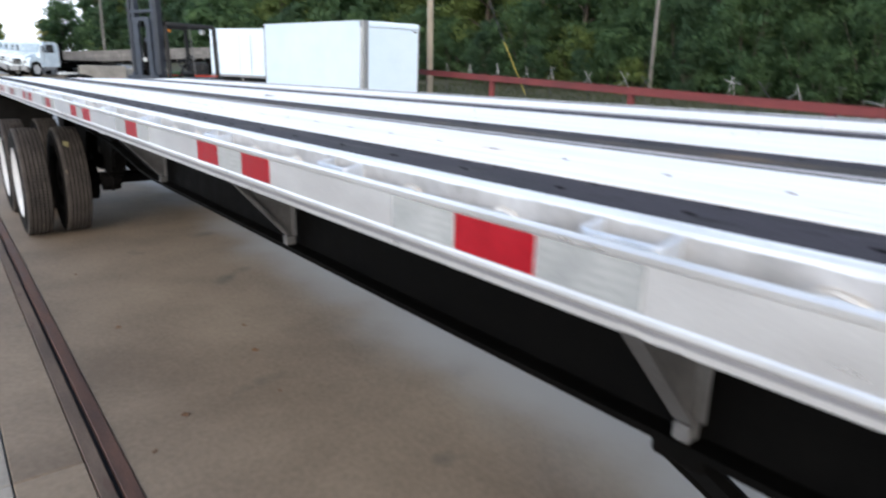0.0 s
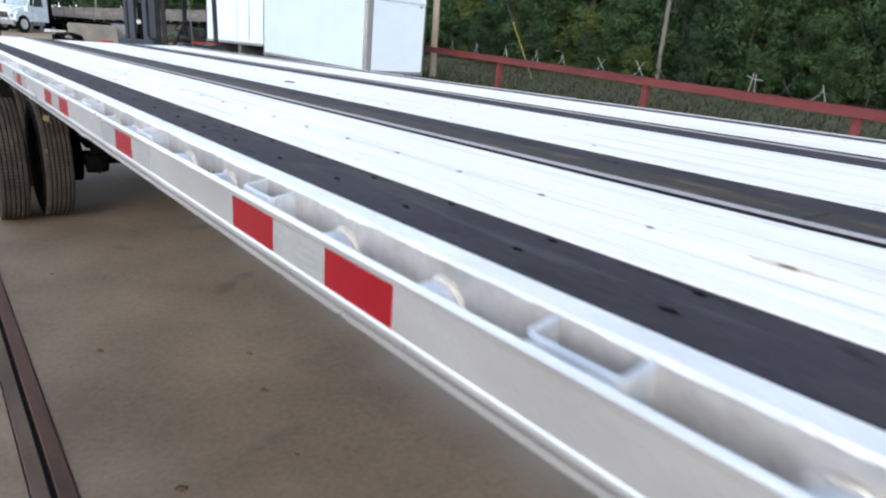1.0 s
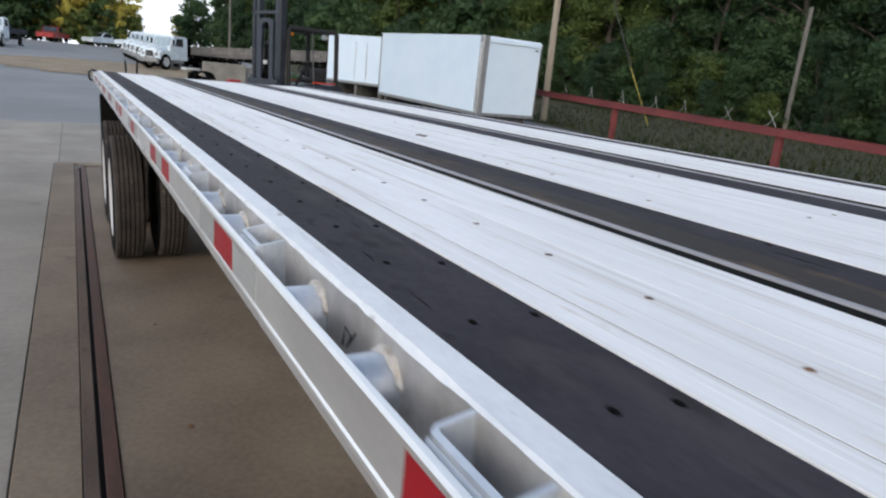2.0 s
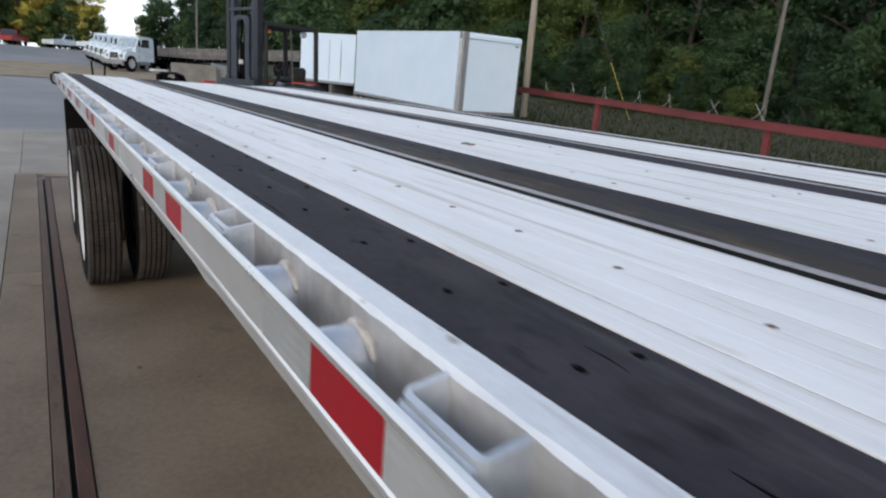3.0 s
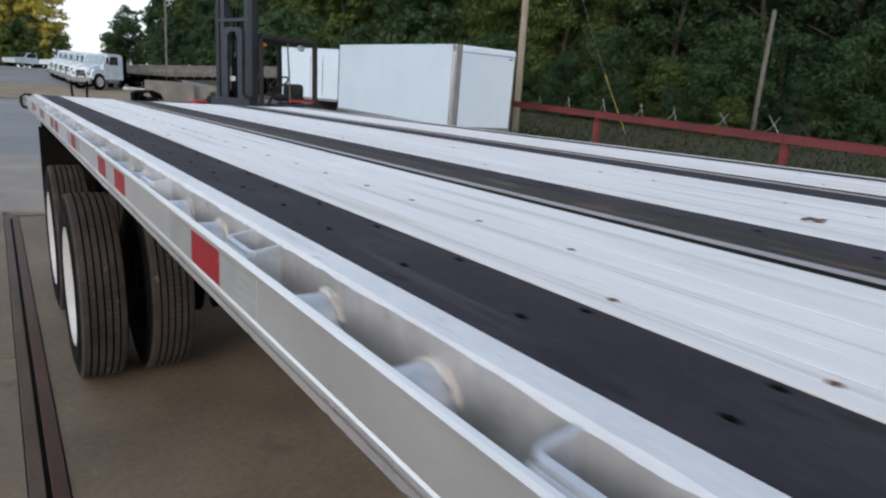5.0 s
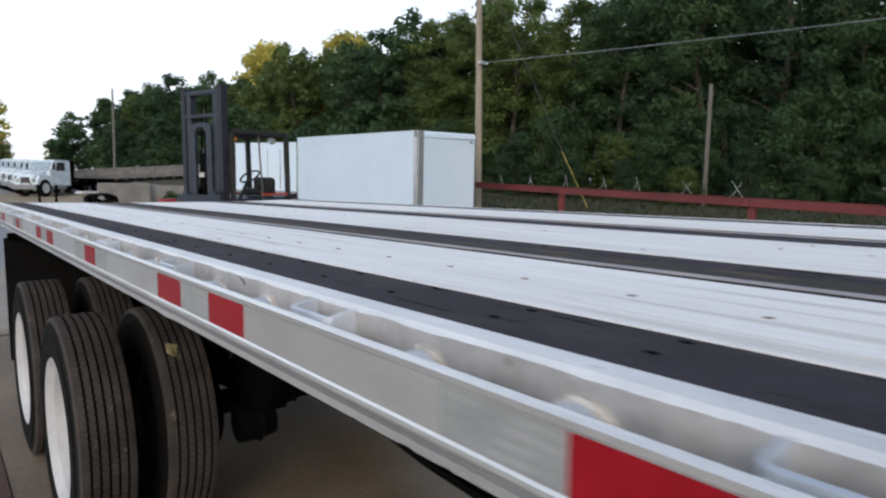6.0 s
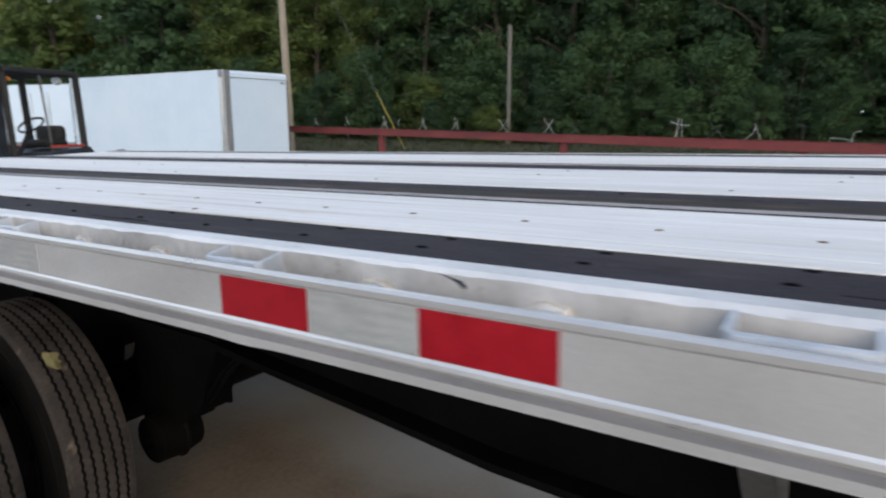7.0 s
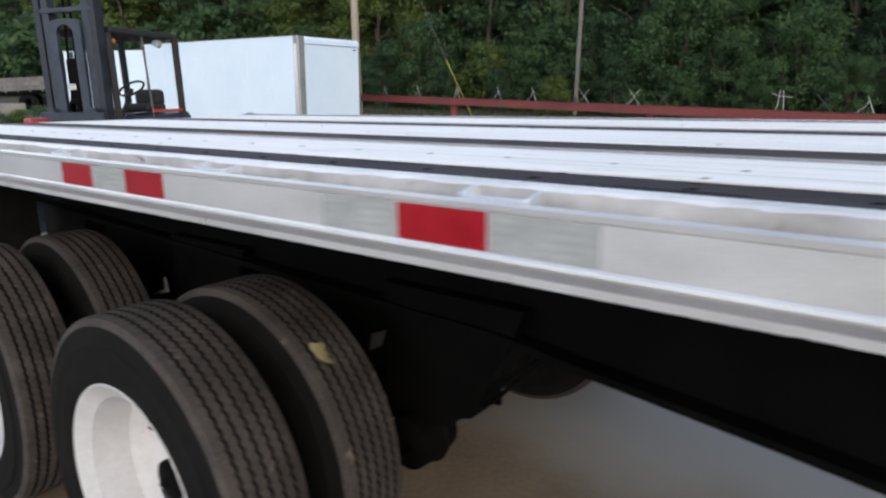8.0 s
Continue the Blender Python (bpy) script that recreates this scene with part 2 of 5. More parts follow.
    "red_paint": surf("red_car_paint", (0.22, 0.015, 0.015), (0.34, 0.03, 0.03), 3, (0.25, 0.4), 0, 0.02, (1, 1, 1), 30, None, 0.77, 0.1),
    "stake": surf("grey_stake_timber", (0.095, 0.092, 0.09), (0.175, 0.17, 0.162), 3, (0.7, 0.9), 0, 0.3, (1, 1, 0.5), 30, (0.08, 0.075, 0.07), 0.66, 0.2),
    "block": surf("cast_concrete_block", (0.16, 0.15, 0.135), (0.28, 0.265, 0.235), 2, (0.8, 0.95), 0, 0.4, (1, 1, 1), 30, (0.22, 0.19, 0.15), 0.66, 0.08),
    "leaf_yellow_green": surf("turning_foliage", (0.072, 0.116, 0.036), (0.175, 0.225, 0.066), 0.5, (0.5, 0.7), 0, 0, (1, 1, 1), 2, None, 0.7, 0.15, True),
    "iron": surf("pale_weathered_iron", (0.30, 0.31, 0.30), (0.50, 0.51, 0.49), 14, (0.5, 0.7), 0.2, 0.1, (1, 1, 1), 60, (0.22, 0.17, 0.13), 0.66, 0.15),
    "dryleaf": surf("dry_yellow_leaf", (0.30, 0.27, 0.12), (0.46, 0.42, 0.22), 30, (0.6, 0.8), 0, 0.1, (1, 1, 1), 90, None, 0.7, 0.2),
    "marker": surf("black_marker_ink", (0.02, 0.02, 0.03), (0.04, 0.04, 0.05), 30, (0.6, 0.8), 0, 0, (1, 1, 1), 90, None, 0.7, 0),
}
# thin grey-tan streaks of grime drawn out along the deck planks, and paler rub marks along the timber
for key, scale, lo, tint, most in (("deck", (34, 0.9, 34), 0.575, (0.66, 0.63, 0.58), 0.8), ("nailer", (26, 2.2, 26), 0.62, (0.076, 0.072, 0.079), 0.8), ("nailer", (8, 3.5, 8), 0.55, (0.070, 0.063, 0.064), 0.55), ("nailer", (13, 7, 13), 0.60, (0.012, 0.011, 0.012), 0.6), ("rail_top", (26, 2.5, 26), 0.64, (0.58, 0.56, 0.53), 0.8)):
    nt = M[key].node_tree
    bs, cd = nt.nodes["Principled BSDF"], nt.nodes["Texture Coordinate"]
    mp, sn, rp, mx = [nt.nodes.new("ShaderNode" + k) for k in ("Mapping", "TexNoise", "MapRange", "Mix")]
    mp.inputs["Scale"].default_value = scale
    sn.inputs["Scale"].default_value, sn.inputs["Detail"].default_value = 1.0, 4
    rp.inputs["From Min"].default_value, rp.inputs["From Max"].default_value, rp.inputs["To Max"].default_value = lo, lo + 0.12, most
    mx.data_type = "RGBA"
    mx.inputs[7].default_value = (*tint, 1)
    src = bs.inputs["Base Color"].links[0].from_socket
    nt.links.new(cd.outputs["Object"], mp.inputs["Vector"])
    nt.links.new(mp.outputs[0], sn.inputs["Vector"])
    nt.links.new(sn.outputs["Fac"], rp.inputs["Value"])
    nt.links.new(rp.outputs[0], mx.inputs["Factor"])
    nt.links.new(src, mx.inputs[6])
    nt.links.new(mx.outputs[2], bs.inputs["Base Color"])
# fine ridges and rubbed patches across the silver tape
nt = M["silver"].node_tree
bs, cd = nt.nodes["Principled BSDF"], nt.nodes["Texture Coordinate"]
wv, wn_, wr, wm = [nt.nodes.new("ShaderNode" + k) for k in ("TexWave", "TexNoise", "MapRange", "Mix")]
wv.bands_direction = "Z"
wv.inputs["Scale"].default_value, wv.inputs["Distortion"].default_value, wv.inputs["Detail"].default_value = 26, 1.6, 3
wn_.inputs["Scale"].default_value, wn_.inputs["Detail"].default_value = 14, 4
wr.inputs["From Min"].default_value, wr.inputs["From Max"].default_value, wr.inputs["To Max"].default_value = 0.42, 0.62, 0.22
wm.data_type = "RGBA"
mulw = nt.nodes.new("ShaderNodeMath")
mulw.operation = "MULTIPLY"
src = bs.inputs["Base Color"].links[0].from_socket
nt.links.new(cd.outputs["Object"], wv.inputs["Vector"])
nt.links.new(cd.outputs["Object"], wn_.inputs["Vector"])
nt.links.new(wn_.outputs["Fac"], wr.inputs["Value"])
nt.links.new(wv.outputs["Fac"], mulw.inputs[0])
nt.links.new(wr.outputs[0], mulw.inputs[1])
nt.links.new(mulw.outputs[0], wm.inputs["Factor"])
nt.links.new(src, wm.inputs[6])
wm.inputs[7].default_value = (0.62, 0.63, 0.62, 1)
nt.links.new(wm.outputs[2], bs.inputs["Base Color"])
# tan dust lies over the near half of the slab and thins out in drifts to bare grey concrete, whose tone also carries
# the sky light on the far side
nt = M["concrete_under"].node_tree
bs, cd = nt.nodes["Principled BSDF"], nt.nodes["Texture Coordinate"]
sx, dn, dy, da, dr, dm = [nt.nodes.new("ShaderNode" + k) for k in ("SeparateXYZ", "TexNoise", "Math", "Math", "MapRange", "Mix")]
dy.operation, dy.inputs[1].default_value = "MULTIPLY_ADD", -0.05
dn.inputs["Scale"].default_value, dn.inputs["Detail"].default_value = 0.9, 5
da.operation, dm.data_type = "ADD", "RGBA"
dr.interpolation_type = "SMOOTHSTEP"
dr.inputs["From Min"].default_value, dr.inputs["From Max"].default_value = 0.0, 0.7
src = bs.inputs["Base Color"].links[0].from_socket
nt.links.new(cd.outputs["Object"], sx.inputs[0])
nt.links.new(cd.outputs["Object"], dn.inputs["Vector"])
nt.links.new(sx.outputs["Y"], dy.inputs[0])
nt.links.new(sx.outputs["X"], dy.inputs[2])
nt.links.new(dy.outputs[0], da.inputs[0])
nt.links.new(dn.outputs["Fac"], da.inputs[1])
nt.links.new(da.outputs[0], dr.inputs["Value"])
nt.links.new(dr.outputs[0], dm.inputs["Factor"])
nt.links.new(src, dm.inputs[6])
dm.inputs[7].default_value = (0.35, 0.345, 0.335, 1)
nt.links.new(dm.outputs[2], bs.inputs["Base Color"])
glass = bpy.data.materials.new("dark_window_glass")
glass.use_nodes = True
gb = glass.node_tree.nodes["Principled BSDF"]
gb.inputs["Base Color"].default_value = (0.03, 0.035, 0.04, 1)
gb.inputs["Roughness"].default_value = 0.05
gb.inputs["Coat Weight"].default_value = 1.0
M["glass"] = glass
# the windscreen's sky reflection is painted as a pale mottled base colour
M["screen"] = surf("pale_reflecting_windscreen", (0.20, 0.27, 0.33), (0.42, 0.50, 0.56), 1.2, (0.05, 0.12), 0, 0, (1, 1, 1), 8, None, 0.7, 0.1)
for key in ("leaf", "leaf_dark", "leaf_gold", "leaf_yellow_green", "grass"):
    nt = M[key].node_tree
    bs = nt.nodes["Principled BSDF"]
    bs.inputs["Specular IOR Level"].default_value = 0.25
    tr, ms = nt.nodes.new("ShaderNodeBsdfTranslucent"), nt.nodes.new("ShaderNodeMixShader")
    src = bs.inputs["Base Color"].links[0].from_socket
    nt.links.new(src, tr.inputs["Color"])
    ms.inputs["Fac"].default_value = 0.5
    nt.links.new(bs.outputs[0], ms.inputs[1])
    nt.links.new(tr.outputs[0], ms.inputs[2])
    nt.links.new(ms.outputs[0], nt.nodes["Material Output"].inputs["Surface"])

# ---- building helpers ----
BASE = {}


def thing(name, label, category, group="", kind="", at=(0, 0, 0)):
    ob = new(name)
    ob.empty_display_size = 0.2
    ob.location = at
    BASE[ob.name] = Vector(at)
    return tagged(ob, label, category, group, kind)


def part(name, bm, material, parent=None, label="", smooth=False):
    """Links a bmesh, given in the coordinates of its thing, as one mesh object with its origin at its middle."""
    me = bpy.data.meshes.new(name)
    bmesh.ops.recalc_face_normals(bm, faces=bm.faces)
    cs = [v.co for v in bm.verts]
    mid = (Vector([min(c[i] for c in cs) for i in range(3)]) + Vector([max(c[i] for c in cs) for i in range(3)])) / 2
    bmesh.ops.translate(bm, verts=bm.verts, vec=-mid)
    bm.to_mesh(me)
    bm.free()
    if smooth:
        me.polygons.foreach_set("use_smooth", [True] * len(me.polygons))
        me.set_sharp_from_angle(angle=radians(35))
    me.materials.append(M[material])
    ob = new(name, me)
    if parent:
        ob.parent = parent
        ob.location = mid - BASE[parent.name]
    else:
        ob.location = mid
    BASE[ob.name] = mid
    return tagged(ob, label) if label else ob


def again(ob, at, name=None, parent=None):
    """Another object on the same mesh, its middle at the given place."""
    o = new(name or ob.name.split(".")[0], ob.data)
    o.parent = parent or ob.parent
    o.location = Vector(at) - (BASE[o.parent.name] if o.parent else Vector())
    o.rotation_euler = ob.rotation_euler
    BASE[o.name] = Vector(at)
    if "label" in ob:
        o["label"] = ob["label"]
    return o


def box(x0, x1, y0, y1, z0, z1, bev=0.0, bm=None, seg=1):
    bm = bm or bmesh.new()
    vs = bmesh.ops.create_cube(bm, size=1)["verts"]
    for v in vs:
        v.co = Vector(((x0 + x1) / 2 + v.co.x * (x1 - x0), (y0 + y1) / 2 + v.co.y * (y1 - y0), (z0 + z1) / 2 + v.co.z * (z1 - z0)))
    if bev:
        es = list({e for v in vs for e in v.link_edges})
        bmesh.ops.bevel(bm, geom=es, offset=bev, segments=seg, affect="EDGES", profile=0.5)
    return bm


def prism(pts, a0, a1, axis="y", bm=None):
    """A closed outline pulled along an axis. pts: (x, z) for y, (y, z) for x, (x, y) for z."""
    bm = bm or bmesh.new()
    put = {"y": lambda p, a: (p[0], a, p[1]), "x": lambda p, a: (a, p[0], p[1]), "z": lambda p, a: (p[0], p[1], a)}[axis]
    r0, r1 = [bm.verts.new(put(p, a0)) for p in pts], [bm.verts.new(put(p, a1)) for p in pts]
    n = len(pts)
    for i in range(n):
        bm.faces.new((r0[i], r0[(i + 1) % n], r1[(i + 1) % n], r1[i]))
    bm.faces.new(r0)
    bm.faces.new(r1)
    return bm


def tube(pts, r, n=8, bm=None):
    """A round bar along points; r: one radius or one for each point."""
    bm = bm or bmesh.new()
    rs = r if isinstance(r, (list, tuple)) else [r] * len(pts)
    ps, rings = [Vector(p) for p in pts], []
    for i, p in enumerate(ps):
        d = (ps[min(i + 1, len(ps) - 1)] - ps[max(i - 1, 0)]).normalized()
        u = d.cross(Vector((0, 0, 1)) if abs(d.z) < 0.9 else Vector((1, 0, 0))).normalized()
        w = d.cross(u)
        rings.append([bm.verts.new(p + rs[i] * (math.cos(a) * u + math.sin(a) * w)) for a in (2 * math.pi * k / n for k in range(n))])
    for a, b in zip(rings, rings[1:]):
        for k in range(n):
            bm.faces.new((a[k], a[(k + 1) % n], b[(k + 1) % n], b[k]))
    bm.faces.new(rings[0])
    bm.faces.new(rings[-1])
    return bm


def lathe(profile, c, n=48, bm=None, closed=True):
    """Turns (x, radius) points round the x axis through c."""
    bm = bm or bmesh.new()
    c, rings = Vector(c), []
    for x, r in profile:
        rings.append([bm.verts.new(c + Vector((x, r * math.sin(a), r * math.cos(a)))) for a in (2 * math.pi * k / n for k in range(n))])
    pairs = list(zip(rings, rings[1:])) + ([(rings[-1], rings[0])] if closed else [])
    for a, b in pairs:
        for k in range(n):
            bm.faces.new((a[k], a[(k + 1) % n], b[(k + 1) % n], b[k]))
    return bm


def rise(x, y):
    """The height of the ground: level at the bay, rising gently beyond it."""
    s = lambda v, a, b: max(0.0, v - a) - max(0.0, v - b)
    return 0.03 * s(y, 20, 90) + 0.024 * s(x, 5, 40)

# ---- ground and paving ----
def sheet(name, xs, ys, lift, material, label, category, inside=None):
    bm = bmesh.new()
    grid = [[bm.verts.new((x, y, rise(x, y) + lift)) for y in ys] for x in xs]
    for i in range(len(xs) - 1):
        for j in range(len(ys) - 1):
            if inside is None or inside((xs[i] + xs[i + 1]) / 2, (ys[j] + ys[j + 1]) / 2):
                bm.faces.new((grid[i][j], grid[i + 1][j], grid[i + 1][j + 1], grid[i][j + 1]))
    ob = part(name, bm, material)
    return tagged(ob, label, category, kind="structure")


XS = [-900, -300, -100, -40, -20, -10, -5, 0, 3, 5, 8, 11, 14, 17, 20, 24, 28, 32, 36, 40, 60, 120, 300, 900]
YS = [-600, -200, -60, -30, -15, -6, 0, 5, 10, 15, 20, 25, 30, 36, 42, 50, 60, 75, 90, 120, 160, 300, 900]
sheet("ground", XS, YS, -0.045, "asphalt", "faded grey asphalt yard with lighter patches", "ground")
sheet("verge", [15.2 + 0.8 * i for i in range(60)], [-30 + 3 * i for i in range(55)], -0.01, "verge", "rough grassy soil along the fence and wood", "ground",
      lambda x, y: x > 15.9 + 0.09 * (y - 12) if y < 26 else x > 17.6 - 0.11 * (y - 26))
sheet("dirt_patch", [-6 + 1.5 * i for i in range(14)], [36 + 1.5 * i for i in range(14)], -0.02, "dirt", "pale tan gravel patch beside the parked trucks", "ground",
      lambda x, y: ((x - 2) / 8) ** 2 + ((y - 45) / 7.5) ** 2 < 1)

pavement = thing("pavement", "jointed concrete apron, dusty tan in the bay", "pavement", kind="structure")
J = 0.003


def slab(x0, x1, y0, y1, material, top=0.0):
    return part("slab", box(x0 + J, x1 - J, y0 + J, y1 - J, -0.12, top, 0.004), material, pavement)


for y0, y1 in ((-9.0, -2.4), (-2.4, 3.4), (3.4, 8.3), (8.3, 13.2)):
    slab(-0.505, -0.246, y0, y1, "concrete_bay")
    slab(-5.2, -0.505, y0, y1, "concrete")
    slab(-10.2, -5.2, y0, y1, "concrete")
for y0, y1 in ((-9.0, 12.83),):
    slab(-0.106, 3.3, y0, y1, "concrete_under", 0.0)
for x0, x1 in ((3.3, 7.5), (7.5, 11.5)):
    for y0, y1 in ((-9.0, -1.0), (-1.0, 6.0), (6.0, 13.2)):
        slab(x0, x1, y0, y1, "concrete")
for x0, x1 in ((-10.2, -5.2), (-5.2, -0.45), (-0.45, 4.2), (4.2, 9.0)):
    slab(x0, x1, 13.2, 19.3, "concrete")

floor_track = thing("floor_track", "rusty steel angle edging with a dark gap, set flush in concrete", "floor track", kind="structure")
part("edge_angle", box(-0.245, -0.188, -9, 12.9, -0.1, 0.005, 0.003), "rust_dusty", floor_track)
part("edge_angle", box(-0.167, -0.107, -9, 12.9, -0.1, 0.008, 0.003), "rust", floor_track)
part("gap_filler", box(-0.188, -0.167, -9, 12.88, -0.1, -0.03), "gap", floor_track)
part("edge_angle", box(-0.107, 3.3, 12.84, 12.885, -0.1, 0.006, 0.003), "rust", floor_track)

# ---- the flatbed trailer ----
Y0, Y1, WID = -3.8, 10.84, 2.66
TOP, DECK = 1.435, 1.455
SIDE_TOP = 1.464
PITCH, FIRST = 0.637, 1.664 - 8 * 0.637
trailer = thing("flatbed_trailer", "aluminium flatbed semi-trailer with dark timber strips, parked on concrete", "trailer", at=(1.295, 3.5, 0))


def crown(x):
    """How far the deck, which sags a little in its middle, lies over its nominal height."""
    return float(np.interp(x, (0, 0.095, 0.255, 0.7, 1.02, 1.35, 1.73, 2.06, 2.455, 2.61), (0.0105, 0.0085, 0.0052, -0.0015, -0.0045, -0.0065, -0.0075, -0.0055, 0.005, 0.009)))


def laid(bm):
    """Moves what is built at the nominal height onto the deck's own line."""
    for v in bm.verts:
        v.co.z += crown(v.co.x)
    return bm


def on_deck(x, y, dz=0.0):
    return Vector((x, y, DECK + crown(x) + dz))


def mirrored(pts, far):
    return [(WID - x, z) for x, z in pts] if far else pts


RUB = [(0.0, TOP + 0.001), (0.0025, TOP + 0.002), (0.0025, TOP + 0.0035), (-0.0045, TOP + 0.0045), (-0.005, TOP + 0.011), (-0.002, TOP + 0.0145), (0.004, TOP + 0.0145), (0.0065, TOP + 0.012), (0.0065, 1.350),
       (0.0165, 1.3490), (0.0162, 1.3466), (0.0150, 1.3468), (-0.0015, 1.3715), (-0.0028, 1.375), (-0.0022, 1.380), (0.0, 1.383)]
SIDE = [(0.0555, SIDE_TOP - 0.0045), (0.0595, SIDE_TOP), (0.0945, SIDE_TOP), (0.095, SIDE_TOP - 0.002), (0.095, 1.405), (0.075, 1.40), (0.070, 1.345), (0.0575, 1.343)]


def worn(pts, seed, low, edge):
    """An outline pulled along the trailer in short steps, its lower lip nicked and its upper edge rubbed away unevenly."""
    r, n = np.random.default_rng(seed), 1464
    bm, ys = bmesh.new(), np.linspace(Y0, Y1, n)
    f = lambda s: np.convolve(r.random(n + 8), np.ones(s) / s, "same")[4:n + 4]
    g = lambda s: np.convolve(r.random(n + 2 * s), np.ones(s) / s, "same")[s:n + s]
    nick, rub = np.clip((f(2) - 0.80) * 5, 0, 1), np.clip((f(4) - 0.45) * 3, 0, 1)
    wave = np.clip((g(13) - 0.5) * 9, -1, 1)
    bent = np.exp(-((ys - 3.61) / 0.05) ** 2) + 0.7 * np.exp(-((ys - 6.10) / 0.04) ** 2) if seed == 31 else 0 * ys
    rings = []
    for y, a, b, c, h in zip(ys, nick, rub, wave, bent):
        ring = []
        for i, (x, z) in enumerate(pts):
            if i in low:
                z += 0.0022 * a - 0.0011 * (y - 3.5) - 0.003 * h
                x -= 0.0015 * h
            if i == edge[0]:
                z -= 0.0014 * b + 0.0016 * c
            if i == edge[1]:
                x += (0.0016 * b + 0.0012 * c) * (1 if x < 1 else -1)
            ring.append(bm.verts.new((x, y, z)))
        rings.append(ring)
    m = len(pts)
    for p, q in zip(rings, rings[1:]):
        for i in range(m):
            bm.faces.new((p[i], p[(i + 1) % m], q[(i + 1) % m], q[i]))
    bm.faces.new(rings[0])
    bm.faces.new(rings[-1])
    return bm


for far in (False, True):
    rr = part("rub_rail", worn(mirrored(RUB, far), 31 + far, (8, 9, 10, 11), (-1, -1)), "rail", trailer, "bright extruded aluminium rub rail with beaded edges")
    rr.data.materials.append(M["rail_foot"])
    # downward faces take a darker grey: the dimmer ground reflection, put into colour
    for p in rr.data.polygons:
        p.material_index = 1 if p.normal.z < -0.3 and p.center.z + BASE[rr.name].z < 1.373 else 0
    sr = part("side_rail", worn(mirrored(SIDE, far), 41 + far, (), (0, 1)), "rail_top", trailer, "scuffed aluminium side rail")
    sr.data.materials.append(M["rail_side_shade"])
    # upward faces stay bright; the sides get a darker copy as painted shade
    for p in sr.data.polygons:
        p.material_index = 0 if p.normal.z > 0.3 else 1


def planks(x0, x1, cuts):
    """Extruded deck planks between two lines, with fine ribs along them."""
    edges = [x0, *cuts, x1]
    for a, b in zip(edges, edges[1:]):
        a, b = a + 0.0012, b - 0.0012
        pts, n = [(a, DECK - 0.035), (b, DECK - 0.035), (b, DECK - 0.0004), (b - 0.0004, DECK)], max(2, round((b - a) / 0.058))
        for k in range(n - 1, 0, -1):
            x = a + (b - a) * k / n
            pts += [(x + 0.0010, DECK), (x + 0.0004, DECK - 0.00025), (x - 0.0004, DECK - 0.00025), (x - 0.0010, DECK)]
        pts += [(a + 0.0004, DECK), (a, DECK - 0.0004)]
        part("deck_plank", laid(prism(pts, Y0, Y1 - 0.004)), "deck", trailer)


planks(0.255, 0.3130, ())
planks(0.3136, 0.692, (0.49,))
part("seam_gap", laid(box(0.3119, 0.3147, Y0, Y1 - 0.01, DECK - 0.04, DECK - 0.0010)), "gap", trailer)
planks(1.025, 1.728, (1.20, 1.37, 1.55))
planks(2.060, 2.455, (2.19, 2.32))


def nailer(x0, x1, material, label, joints):
    ends = [Y0, *joints, Y1 - 0.004]
    for a, b in zip(ends, ends[1:]):
        part("nailer_board", laid(box(x0 + 0.0015, x1 - 0.0003, a + 0.002, b - 0.002, DECK - 0.04, DECK - 0.0015, 0.0012)), material, trailer, label)


nailer(0.0955, 0.255, "nailer", "charcoal-stained timber nailing strip", (-0.6, 7.35))
nailer(0.757, 0.895, "nailer_worn", "worn brownish timber nailing strip", (1.8, 4.28, 7.9))
nailer(0.895, 1.025, "nailer", "charcoal-stained timber nailing strip", (4.05, 8.6))
nailer(1.728, 1.940, "nailer", "charcoal-stained timber nailing strip", (3.2,))
nailer(2.455, 2.565, "nailer", "charcoal-stained timber nailing strip", (6.1,))


def tie_track(x0, x1, x2, x3):
    """A tie-down track sunk in the deck: a dark slot and an aluminium lip."""
    part("track_slot", laid(box(x0, x1, Y0, Y1 - 0.01, DECK - 0.05, DECK - 0.003)), "black", trailer)
    part("track_lip", laid(prism([(x2, DECK - 0.04), (x3, DECK - 0.04), (x3, DECK - 0.004), (x3 - 0.0015, DECK + 0.0015), (x2 + 0.0015, DECK + 0.0015), (x2, DECK - 0.001)], Y0, Y1 - 0.004)), "rail_foot", trailer, "dull aluminium track lip")


tie_track(0.693, 0.7385, 0.739, 0.7565)
tie_track(1.9665, 2.0595, 1.942, 1.966)

# screws in the planks and holes in the nailing strips
rng = random.Random(4)
bm = bmesh.new()
bmesh.ops.create_cone(bm, cap_ends=True, segments=10, radius1=0.0072, radius2=0.0058, depth=0.0025)
screw = part("screw", bm, "screw", trailer)
bm = bmesh.new()
bmesh.ops.create_cone(bm, cap_ends=True, segments=10, radius1=0.0062, radius2=0.005, depth=0.002)
for i, v in enumerate(bm.verts):
    v.co.x, v.co.y = v.co.x * (0.65 + 0.2 * (i % 3 == 0)), v.co.y * (1.15 + 0.45 * (i % 4 == 0))
hole = part("screw_hole", bm, "hole", trailer)
bm = bmesh.new()
v = [bm.verts.new((0.011 * math.cos(a) * (1 + 0.2 * math.sin(3 * a)), 0.055 * math.sin(a) - 0.02, 0)) for a in (2 * math.pi * k / 14 for k in range(14))]
bm.faces.new(v)
bmesh.ops.extrude_face_region(bm, geom=bm.faces[:])
bmesh.ops.translate(bm, verts=bm.verts[14:], vec=(0, 0, 0.0008))
stain = part("rust_stain", bm, "stain", trailer)
bm = bmesh.new()
